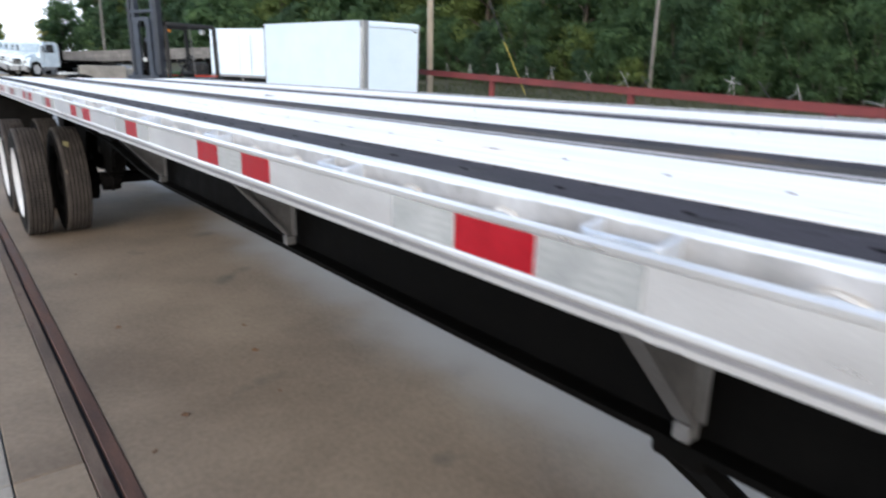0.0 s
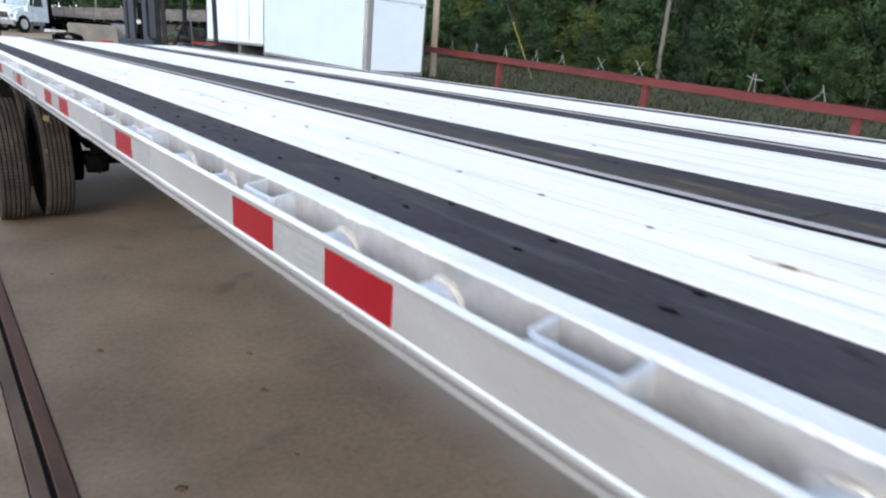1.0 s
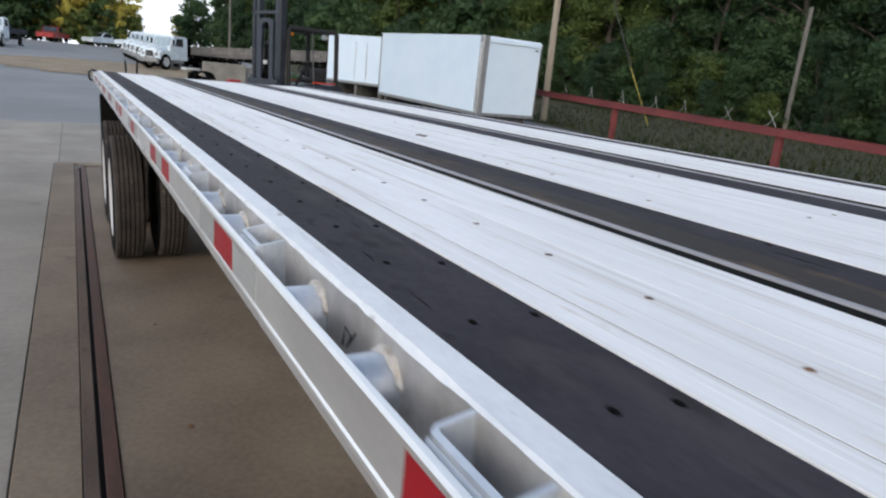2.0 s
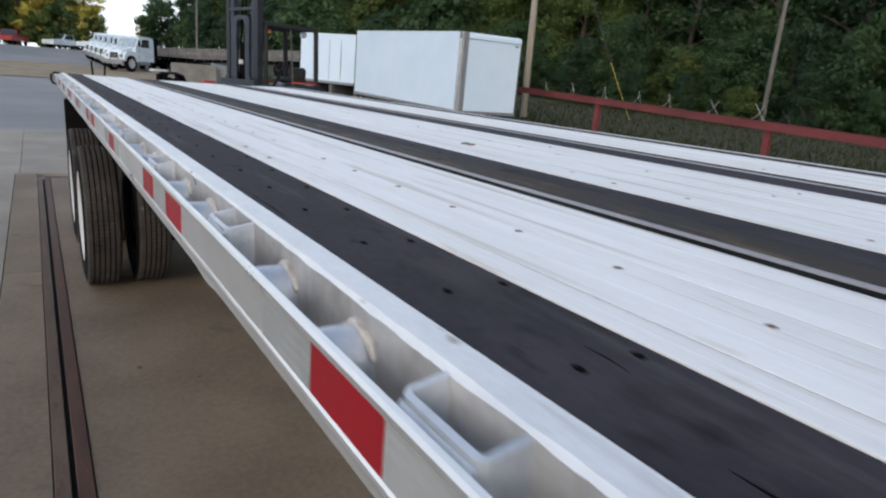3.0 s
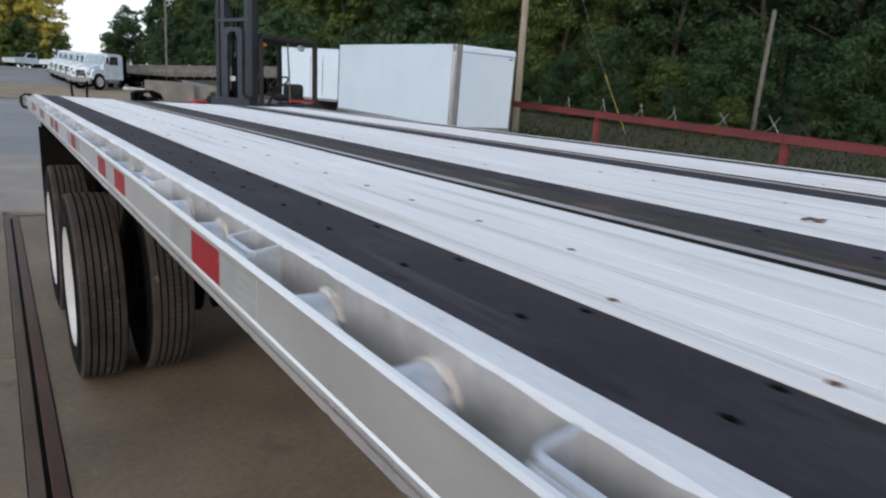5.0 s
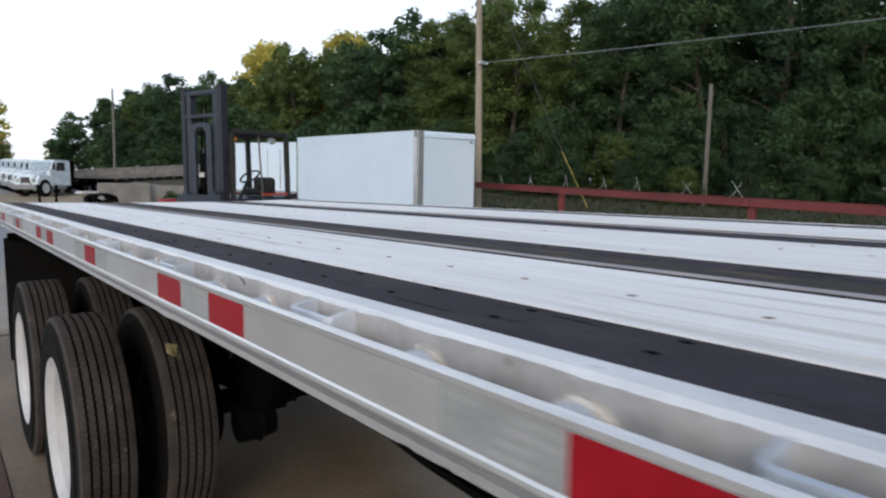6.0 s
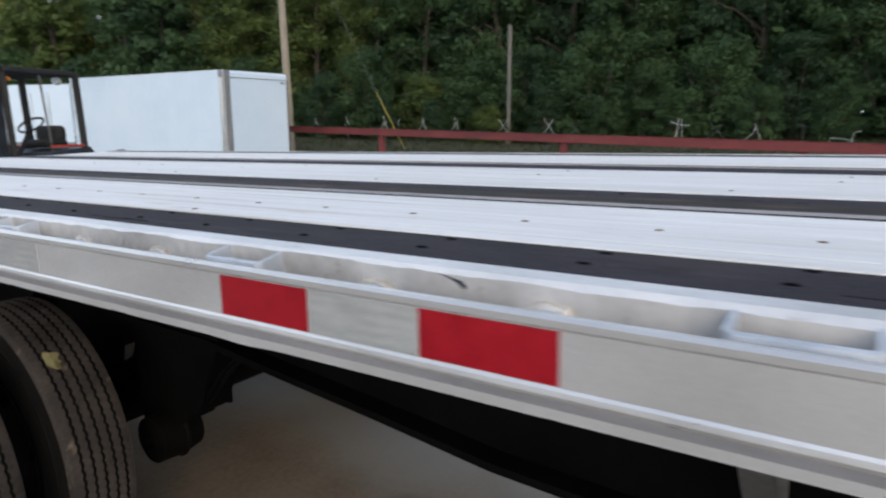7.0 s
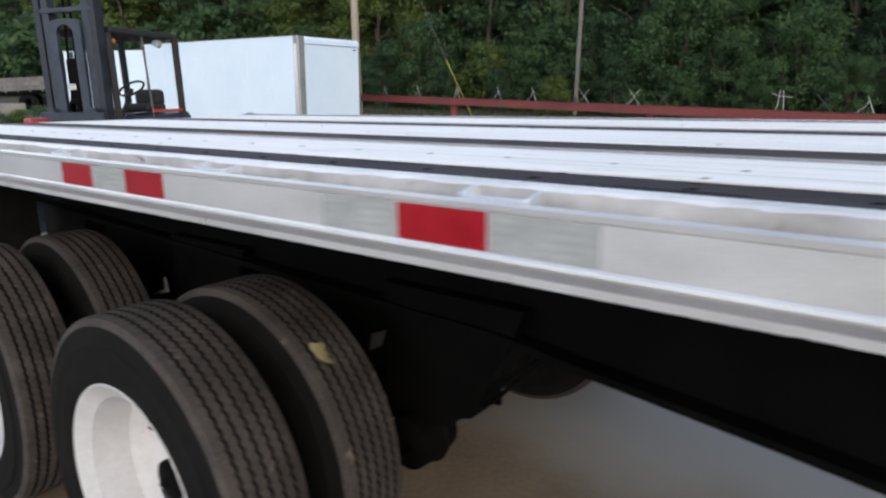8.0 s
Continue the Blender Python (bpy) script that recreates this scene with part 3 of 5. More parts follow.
v = [bm.verts.new((0.0075 * math.cos(a) * (1 + 0.25 * math.sin(5 * a) + 0.2 * math.sin(2 * a)), 0.125 * math.sin(a), 0)) for a in (2 * math.pi * k / 26 for k in range(26))]
bm.faces.new(v)
bmesh.ops.extrude_face_region(bm, geom=bm.faces[:])
bmesh.ops.translate(bm, verts=bm.verts[26:], vec=(0, 0, 0.0005))
streak = part("tan_streak", bm, "streak", trailer)
for k in range(-14, 42):
    y = 2.096 + 0.2127 * k
    if not Y0 < y < Y1 - 0.1:
        continue
    for x, sh in ((0.434, 0.008), (0.291, 0.004), (1.115, 0.03), (1.46, 0.03), (1.63, 0.03), (2.12, 0.02), (2.38, 0.02)):
        if rng.random() < (0.97 if x == 0.434 else 0.22):
            at = on_deck(x + rng.uniform(-sh, sh) * 0.5, y + rng.uniform(-0.012, 0.012), -0.0003)
            again(screw, at, "screw")
            if x == 0.434 and rng.random() < 0.75:
                again(streak, on_deck(0.433 + rng.uniform(-0.004, 0.004), y - 0.09, -0.0004), "tan_streak")
            if rng.random() < 0.7:
                again(stain, at + Vector((0, 0, -0.0004)), "rust_stain")
    for x in (0.158, 0.234):
        again(hole, on_deck(x + rng.uniform(-0.006, 0.006), y + rng.uniform(-0.008, 0.008), -0.0007), "screw_hole")
    if rng.random() < 0.3:
        again(hole, on_deck(0.96 + rng.uniform(-0.05, 0.05), y, -0.0007), "screw_hole")
for o, at in ((screw, on_deck(0.434, 1.67)), (stain, on_deck(0.434, 1.67)), (streak, on_deck(0.433, 1.60, -0.0002)), (hole, on_deck(0.158, 1.67, -0.0007))):
    o.location = at - BASE["flatbed_trailer"]

# long dark splits along the grain, and rubbed notches at the upper edge of the side rail
rng = random.Random(19)
for k in range(34):
    x0, y0, l = rng.choice((0.125, 0.18, 0.22, 0.93, 0.99)) + rng.uniform(-0.02, 0.02), rng.uniform(0.8, 9.5), rng.uniform(0.05, 0.22)
    w = rng.uniform(0.0012, 0.0028)
    part("wood_split", laid(prism([(x0 - w, y0), (x0 + w * 0.4, y0 + l * 0.3), (x0 + w, y0 + l), (x0 + w * 1.6, y0 + l * 0.45)], DECK - 0.003, DECK - 0.0009, "z")), "hole", trailer)
for y in (3.925, 5.795, 7.70):
    part("rail_notch", prism([(y + 0.040, 1.4588), (y + 0.022, 1.4560), (y + 0.007, 1.4530), (y, 1.4485), (y + 0.001, 1.4440), (y + 0.005, 1.4445), (y + 0.012, 1.4500), (y + 0.024, 1.4545)], 0.0552, 0.0575, "x"), "marker", trailer, "dark worn notch")

# stake pockets and pipe spools between rub rail and side rail
def pocket_mesh():
    bm = bmesh.new()
    t, w, x0, x1, z1, z0, r = 0.0062, 0.054, 0.014, 0.0565, 1.4595, 1.352, 0.008
    outer = [(x1, -w), (x0 + r, -w), (x0 + 0.003, -w + 0.004), (x0, -w + r), (x0, w - r), (x0 + 0.003, w - 0.004), (x0 + r, w), (x1, w)]
    inner = [(x1, -w + t), (x0 + r, -w + t), (x0 + t + 0.001, -w + t + 0.003), (x0 + t, -w + r + 0.002), (x0 + t, w - r - 0.002), (x0 + t + 0.001, w - t - 0.003), (x0 + r, w - t), (x1, w - t)]
    ring = lambda pts, z: [bm.verts.new((x, y, z - (0.19 * (x1 - x) if z > 1.4 else 0))) for x, y in pts]
    a, b, c, d = ring(outer, z1), ring(inner, z1), ring(outer, z0), ring(inner, z0)
    for i in range(len(outer) - 1):
        for p, q in ((a, b), (d, c), (c, a), (b, d)):
            bm.faces.new((p[i], p[i + 1], q[i + 1], q[i]))
    for i in (0, -1):
        bm.faces.new((a[i], b[i], d[i], c[i]))
    # the fillet of cast metal that joins it to the rub rail
    prism([(0.0066, 1.436), (0.0145, 1.446), (0.0145, 1.42), (0.0066, 1.41)], -w + 0.004, w - 0.004, "y", bm)
    return bm


def spool_mesh():
    bm = lathe([(0.0065, 0.0365), (0.0565, 0.0365), (0.0565, 0.030), (0.0065, 0.030)], (0, 0, 1.4015), 36)
    return bm


def weld_mesh():
    bm, n, k = bmesh.new(), 26, 8
    rings = []
    for i in range(n):
        a = -1.3 + 3.0 * i / (n - 1)
        rad = 0.0375 + 0.0008 * math.sin(1.9 * i)
        c = Vector((0.0555, rad * math.sin(a), 1.4015 + rad * math.cos(a)))
        rr = (0.0052 + 0.0008 * math.sin(1.1 * i)) * (0.35 + 0.65 * math.sin(math.pi * i / (n - 1)) ** 0.6)
        u = Vector((0, math.sin(a), math.cos(a)))
        rings.append([bm.verts.new(c + rr * (math.cos(b) * u + 1.5 * math.sin(b) * Vector((1, 0, 0)))) for b in (2 * math.pi * j / k for j in range(k))])
    for p, q in zip(rings, rings[1:]):
        for j in range(k):
            bm.faces.new((p[j], p[(j + 1) % k], q[(j + 1) % k], q[j]))
    return bm


pocket = spool = weld = None
for far in (False, True):
    k = 0
    while FIRST + PITCH * k < Y1 - 0.1:
        y = FIRST + PITCH * k
        k += 1
        if y < Y0 + 0.1:
            continue
        for dy, kind in ((0, "p"), (0.215, "s"), (0.432, "s")):
            if y + dy > Y1 - 0.05:
                continue
            if kind == "p":
                if pocket is None:
                    pocket = part("stake_pocket", pocket_mesh(), "cast", trailer, "cast aluminium stake pocket", True)
                    pz, px = BASE[pocket.name].z, BASE[pocket.name].x
                    pocket.location.y = y - BASE["flatbed_trailer"].y
                else:
                    o = again(pocket, (WID - px if far else px, y, pz), "stake_pocket")
                    o.rotation_euler.z = math.pi if far else 0
            else:
                if spool is None:
                    spool = part("pipe_spool", spool_mesh(), "cast", trailer, "short aluminium pipe spool", True)
                    sx, sz = BASE[spool.name].x, BASE[spool.name].z
                    weld = part("weld_bead", weld_mesh(), "weld", spool, "tan-tinted weld bead", True)
                    wx, wz = BASE[weld.name].x, BASE[weld.name].z
                    spool.location.y = y + dy - BASE["flatbed_trailer"].y
                else:
                    o = again(spool, (WID - sx if far else sx, y + dy, sz), "pipe_spool")
                    o.rotation_euler.z = math.pi if far else 0
                    w = again(weld, (0, 0, 0), "weld_bead", o)
                    w.location = (wx - sx, 0, wz - sz)

# reflective tape on both rub rails: red-silver-red and silver-red-silver in turn
L6 = 0.1535
TAPE = {-1: 1.206, 0: 2.128, 1: 3.060, 2: 4.006, 3: 4.957, 4: 5.896, 5: 6.830, 6: 7.758, 7: 8.69}
tapes = {c: part("reflective_tape", box(-0.0008, 0.0004, -L6 / 2 + 0.0015, L6 / 2 - 0.0015, TOP - 0.0505, TOP + 0.0003), c, trailer, t) for c, t in (("red", "red reflective tape"), ("silver", "silver reflective tape"))}
tz, used = BASE[tapes["red"].name].z, set()
for far in (False, True):
    for k in range(-5, 10):
        y = TAPE[k] if k in TAPE else 2.128 + 0.9365 * k
        if not Y0 + 0.3 < y < Y1 - 0.3:
            continue
        for j, c in zip((-1, 0, 1), ("red", "silver", "red") if k % 2 == 0 else ("silver", "red", "silver")):
            at = (WID + 0.0006 if far else -0.0006, y + j * L6, tz)
            if c in used:
                again(tapes[c], at, "reflective_tape")
            else:
                used.add(c)
                tapes[c].location = Vector(at) - BASE["flatbed_trailer"]

# inked inspection marks on the side rail and the pocket
part("ink_mark", tube([(0.0557, 2.60, 1.425), (0.0557, 2.625, 1.398), (0.0557, 2.613, 1.415), (0.0557, 2.632, 1.42), (0.0557, 2.64, 1.395)], 0.0012, 5), "marker", trailer, "black marker strokes")
for yy in (2.895, 2.910):
    part("ink_mark", tube([(0.035 + yy - 2.895, 2.886, 1.425), (0.034 + yy - 2.895, 2.8862, 1.41)], 0.0012, 5), "marker", trailer)

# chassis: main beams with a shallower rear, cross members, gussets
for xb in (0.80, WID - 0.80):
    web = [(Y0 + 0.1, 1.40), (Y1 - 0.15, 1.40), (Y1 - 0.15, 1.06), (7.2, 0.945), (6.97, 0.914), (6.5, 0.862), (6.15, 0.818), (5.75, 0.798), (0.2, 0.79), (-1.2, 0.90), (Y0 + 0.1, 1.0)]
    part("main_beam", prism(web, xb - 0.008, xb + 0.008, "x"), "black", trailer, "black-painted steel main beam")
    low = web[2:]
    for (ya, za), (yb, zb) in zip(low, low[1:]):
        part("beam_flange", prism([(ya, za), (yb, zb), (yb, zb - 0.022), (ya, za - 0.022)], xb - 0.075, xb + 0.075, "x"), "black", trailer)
y = FIRST - 0.2
cm = None
while y < Y1 - 0.1:
    if y > Y0 + 0.1:
        if cm is None:
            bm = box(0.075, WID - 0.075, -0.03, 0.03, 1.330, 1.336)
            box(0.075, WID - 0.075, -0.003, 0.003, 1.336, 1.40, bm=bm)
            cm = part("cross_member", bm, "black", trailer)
            cz = BASE[cm.name].z
            cm.location.y = y - BASE["flatbed_trailer"].y
        else:
            again(cm, (WID / 2, y, cz), "cross_member")
    y += PITCH
for k, y in enumerate((-0.83, 1.305, 3.43, 5.56)):
    for xa, s in ((0.765, -1), (WID - 0.765, 1)):
        g = part("gusset", prism([(xa, 1.33), (xa + s * 0.44, 1.33), (xa + s * 0.44, 1.30), (xa + s * 0.05, 0.86), (xa, 0.84)], y, y + 0.006, "y"), "gusset", trailer, "grey aluminium gusset plate")
        part("gusset_flange", prism([(xa + s * 0.45, 1.305), (xa + s * 0.045, 0.85), (xa + s * 0.035, 0.86), (xa + s * 0.44, 1.315)], y - 0.025, y + 0.025, "y"), "gusset", g)
        part("gusset_foot", box(min(xa, xa + s * 0.05), max(xa, xa + s * 0.05), y - 0.022, y + 0.022, 0.80, 0.845, 0.004), "gusset", g)
        part("gusset_foot", box(min(xa, xa + s * 0.012), max(xa, xa + s * 0.012), y - 0.035, y + 0.035, 0.845, 1.32, 0.003), "gusset", g)

# wheels: two axles with dual tyres and white disc rims
TR, TW = 0.516, 0.237


def tyre_profile():
    h = TW / 2
    pts = [(-h + 0.045, 0.300), (-h + 0.020, 0.327), (-h + 0.0085, 0.3325), (-h + 0.0065, 0.336), (-h + 0.0045, 0.345), (-h + 0.0025, 0.36), (-h, 0.39), (-h + 0.003, 0.43), (-h + 0.001, 0.436), (-h + 0.003, 0.444), (-h + 0.007, 0.446), (-h + 0.012, 0.482), (-h + 0.012, 0.490), (-h + 0.020, TR - 0.006)]
    side, edge = len(pts), h - 0.0285
    grooves = (-0.0665, -0.0335, 0.0, 0.0335, 0.0665)
    pts.append((-edge, TR - 0.002))
    for gx in grooves:
        pts += [(gx - 0.0048, TR - 0.0005), (gx - 0.0036, TR - 0.014), (gx + 0.0036, TR - 0.014), (gx + 0.0048, TR - 0.0005)]
    pts += [(edge, TR - 0.002)]
    pts += [(-x, r) for x, r in reversed(pts[:side])]
    return pts + [(h - 0.055, 0.296), (-h + 0.055, 0.296)]


def tyre_mesh():
    """The turned tyre, its tread grooves zigzagging a little round the wheel."""
    n = 324
    bm = lathe(tyre_profile(), (0, 0, 0), n)
    for i, v in enumerate(bm.verts):
        r = math.hypot(v.co.y, v.co.z)
        if r > TR - 0.02 and abs(v.co.x) < 0.08:
            v.co.x += 0.0010 * (1 if i % 3 else -2)
        if r > TR - 0.004 and abs(v.co.x) < TW / 2 - 0.02 and i % 3 == 0:
            v.co.y, v.co.z = v.co.y * (1 - 0.0042 / r), v.co.z * (1 - 0.0042 / r)
    return bm


def rim_mesh(out):
    """A white steel disc wheel; out = -1: the dish opens towards -x."""
    s = out
    pr = [(s * 0.095, 0.331), (s * 0.111, 0.333), (s * 0.1165, 0.330), (s * 0.1165, 0.325), (s * 0.110, 0.317), (s * 0.100, 0.308), (s * 0.085, 0.284), (s * 0.03, 0.272), (-s * 0.03, 0.266), (-s * 0.085, 0.270), (-s * 0.103, 0.292), (-s * 0.106, 0.304),
          (-s * 0.095, 0.300), (-s * 0.07, 0.282), (s * 0.08, 0.296)]
    bm = lathe(pr, (0, 0, 0), 48)
    n, radii, xs = 40, (0.063, 0.145, 0.165, 0.222, 0.268), (-s * 0.075, -s * 0.078, -s * 0.075, -s * 0.055, -s * 0.02)
    rings = [[bm.verts.new((x, r * math.sin(2 * math.pi * k / n), r * math.cos(2 * math.pi * k / n))) for k in range(n)] for r, x in zip(radii, xs)]
    for i in range(4):
        for k in range(n):
            if i == 2 and k % 8 in (6, 7):
                continue
            bm.faces.new((rings[i][k], rings[i][(k + 1) % n], rings[i + 1][(k + 1) % n], rings[i + 1][k]))
    return bm


def hub_mesh(out):
    s = out
    bm = lathe([(-s * 0.12, 0.062), (-s * 0.095, 0.060), (-s * 0.09, 0.05), (-s * 0.088, 0.04), (-s * 0.085, 0.02), (-s * 0.065, 0.001), (-s * 0.12, 0.001)], (0, 0, 0), 20)
    return bm


def wheel(parent, x, y, out, shaded_rim=False):
    w = part("wheel", hub_mesh(out), "black", parent, "dual truck wheel on a dark hub", True)
    w.location = Vector((x, y, TR)) - BASE[parent.name]
    BASE[w.name] = Vector((x, y, TR))
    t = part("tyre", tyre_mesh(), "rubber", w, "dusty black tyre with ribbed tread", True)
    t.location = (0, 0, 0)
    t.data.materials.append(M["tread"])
    # dusty tread on the ribs; grooves stay near-black, their shade put into colour
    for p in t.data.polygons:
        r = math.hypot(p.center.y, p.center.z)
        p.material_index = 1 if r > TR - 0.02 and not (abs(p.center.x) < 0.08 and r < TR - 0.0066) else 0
    # inner rims are coloured black for the shade between the dual tyres
    r = part("rim", rim_mesh(out), "rubber" if shaded_rim else "rim", w, "steel rim in black that stands in for shade" if shaded_rim else "white-painted steel disc rim", True)
    r.location = (0, 0, 0)
    return w


AX = (7.935, 9.205)
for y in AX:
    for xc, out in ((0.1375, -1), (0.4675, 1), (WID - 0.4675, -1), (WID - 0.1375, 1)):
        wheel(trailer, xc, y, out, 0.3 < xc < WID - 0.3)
    part("axle", tube([(0.5, y, 0.5), (WID - 0.5, y, 0.5)], 0.065, 14), "black", trailer, "", True)
    for s in (0, 1):
        xx = lambda v: WID - v if s else v
        part("brake_drum", lathe([(-0.1, 0.20), (0.1, 0.205), (0.1, 0.05), (-0.1, 0.05)], (xx(0.60), y, 0.5), 24), "black", trailer, "", True)
        part("brake_chamber", lathe([(-0.09, 0.03), (-0.08, 0.085), (0.0, 0.09), (0.01, 0.10), (0.02, 0.09), (0.08, 0.08), (0.09, 0.03)], (xx(0.76), y - 0.43, 0.53), 20), "black", trailer, "", True)
        part("leaf_spring", prism([(y - 0.52, 0.70), (y - 0.25, 0.62), (y, 0.59), (y + 0.25, 0.62), (y + 0.52, 0.70), (y + 0.52, 0.73), (y + 0.25, 0.665), (y, 0.66), (y - 0.25, 0.665), (y - 0.52, 0.73)], xx(0.80) - 0.045, xx(0.80) + 0.045, "x"), "black", trailer)
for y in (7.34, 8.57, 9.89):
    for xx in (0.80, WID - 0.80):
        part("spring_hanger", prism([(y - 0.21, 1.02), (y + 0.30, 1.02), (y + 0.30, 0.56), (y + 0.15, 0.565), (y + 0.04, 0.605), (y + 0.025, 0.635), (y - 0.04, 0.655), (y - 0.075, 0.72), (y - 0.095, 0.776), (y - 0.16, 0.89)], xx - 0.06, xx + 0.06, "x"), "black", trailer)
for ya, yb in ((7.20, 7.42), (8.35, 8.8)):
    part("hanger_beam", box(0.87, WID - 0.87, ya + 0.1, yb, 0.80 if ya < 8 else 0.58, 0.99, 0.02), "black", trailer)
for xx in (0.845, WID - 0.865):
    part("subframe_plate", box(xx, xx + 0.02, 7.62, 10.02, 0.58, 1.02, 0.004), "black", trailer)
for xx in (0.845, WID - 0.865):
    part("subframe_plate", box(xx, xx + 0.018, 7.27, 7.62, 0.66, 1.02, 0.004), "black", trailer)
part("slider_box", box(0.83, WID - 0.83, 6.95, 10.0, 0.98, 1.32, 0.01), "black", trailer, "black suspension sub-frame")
part("air_tank", lathe([(-0.34, 0.04), (-0.32, 0.11), (-0.29, 0.135), (0.29, 0.135), (0.32, 0.11), (0.34, 0.04)], (1.25, 7.52, 0.75), 24), "black", trailer, "black steel air tank", True)
for dz in (-0.005, 0.02):
    part("air_hose", tube([(0.80, 7.07 + dz, 0.90), (0.77, 7.11 + dz, 0.87), (0.75, 7.15 + dz, 0.825), (0.75, 7.205 + dz, 0.76), (0.76, 7.27 + dz, 0.70), (0.79, 7.38 + dz, 0.69)], 0.007, 6), "black", trailer, "black rubber air hose", True)
part("hose_bracket", prism([(7.686, 0.784), (7.635, 0.812), (7.613, 0.868), (7.671, 0.846)], 0.715, 0.722, "x"), "flap", trailer, "small grey bracket")
part("brake_tag", prism([(8.955, 0.812), (8.970, 0.812), (8.972, 0.756), (9.077, 0.722), (9.077, 0.710), (8.962, 0.742), (8.942, 0.752)], 0.735, 0.74, "x"), "iron", trailer, "small pale metal tag")
for xx in (0.04, WID - 0.68):
    part("mud_flap", box(xx, xx + 0.64, 10.10, 10.112, 0.36, 1.235, 0.004), "rubber", trailer, "black rubber mud flap")
    part("flap_bar", box(xx + 0.02, xx + 0.64, 10.06, 10.10, 1.22, 1.27, 0.004), "black", trailer)
part("rear_sill", box(0.02, WID - 0.02, Y1 - 0.003, Y1 + 0.035, 1.33, DECK - 0.006, 0.006), "trim", trailer, "aluminium rear end sill")
for s_ in (0, 1):
    xx = lambda v: WID - v if s_ else v
    part("dock_bumper", tube([(xx(0.045), Y1 + 0.05, TOP + 0.022), (xx(-0.012), Y1 + 0.05, TOP + 0.024), (xx(-0.034), Y1 + 0.05, TOP + 0.006), (xx(-0.038), Y1 + 0.05, 1.39), (xx(-0.026), Y1 + 0.05, 1.352), (xx(0.012), Y1 + 0.05, 1.342)], 0.013, 8), "flap", trailer, "black bent corner bumper", True)
for xx, ln in ((0.375, -0.02), (0.475, 0.012)):
    part("end_stake", tube([(xx, Y1 + 0.06, 1.30), (xx + ln, Y1 + 0.06, DECK + 0.15)], 0.010, 8), "black", trailer, "short dark steel stake", True)
for xx in (0.80, WID - 0.80):
    part("landing_leg", box(xx - 0.06, xx + 0.06, 0.15, 0.27, 0.02, 0.75, 0.008), "black", trailer, "black landing gear leg")
    part("landing_foot", box(xx - 0.13, xx + 0.13, 0.08, 0.34, 0.0, 0.025, 0.008), "black", trailer)
    part("leg_brace", tube([(xx, 1.36, 0.73), (xx, 1.20, 0.66), (xx, 0.27, 0.20)], [0.04, 0.036, 0.032], 8), "black", trailer)
    part("brace_bracket", box(xx - 0.05, xx + 0.05, 1.26, 1.40, 0.712, 0.768, 0.01), "black", trailer)

# a yellow leaf lying on an inner tyre, and litter on the slab
bm = bmesh.new()
v = [bm.verts.new((0.028 * math.cos(a) * (1 + 0.35 * math.sin(2 * a + 0.4)), 0.036 * math.sin(a) * (1 + 0.25 * math.cos(3 * a)), 0.004 * math.sin(2 * a))) for a in (2 * math.pi * k / 14 for k in range(14))]
bm.faces.new(v)
bmesh.ops.extrude_face_region(bm, geom=bm.faces[:])
bmesh.ops.translate(bm, verts=bm.verts[14:], vec=(0, 0, 0.002))
leaf = part("fallen_leaf", bm, "dryleaf")
ang = -0.74
rr = TR + 0.004
leaf.matrix_basis = pose(0.43, AX[0] + rr * math.sin(ang), TR + rr * math.cos(ang)) @ pose(0, 0, 0, math.degrees(-ang), 0, 25)
tagged(leaf, "dry yellow leaf lying on a tyre tread", "leaf")
rng = random.Random(11)
for k in range(12):
    x, y = rng.uniform(-0.45, 1.0), rng.uniform(2.2, 7.0)
    if -0.25 < x < -0.05:
        continue
    o = new("fallen_leaf", leaf.data)
    o.data = leaf.data
    s = rng.uniform(0.25, 0.6)
    o.matrix_basis = pose(x, y, 0.003, rng.uniform(-8, 8), rng.uniform(-8, 8), rng.uniform(0, 360)) @ Matrix.Diagonal((s, s, s, 1))
    o.data = o.data.copy()
    o.data.materials[0] = M["screw"]
    tagged(o, "small brown dead leaf scrap on the concrete", "leaf", "leaf scraps on the slab")

# a dry twig with a curled leaf on the deck
tw = thing("twig", "short dry brown twig with a curled leaf lying on the deck", "twig", at=(1.20, 4.66, DECK + crown(1.2)))
part("stalk", laid(tube([(1.185, 4.685, DECK + 0.004), (1.20, 4.675, DECK + 0.007), (1.22, 4.665, DECK + 0.004), (1.23, 4.655, DECK + 0.006)], [0.0028, 0.0035, 0.003, 0.002], 6)), "bark", tw)
part("leaf", laid(prism([(1.20, 4.655), (1.215, 4.65), (1.23, 4.66), (1.232, 4.67), (1.218, 4.676), (1.206, 4.671)], DECK + 0.0015, DECK + 0.005, "z")), "screw", tw, "curled brown leaf")

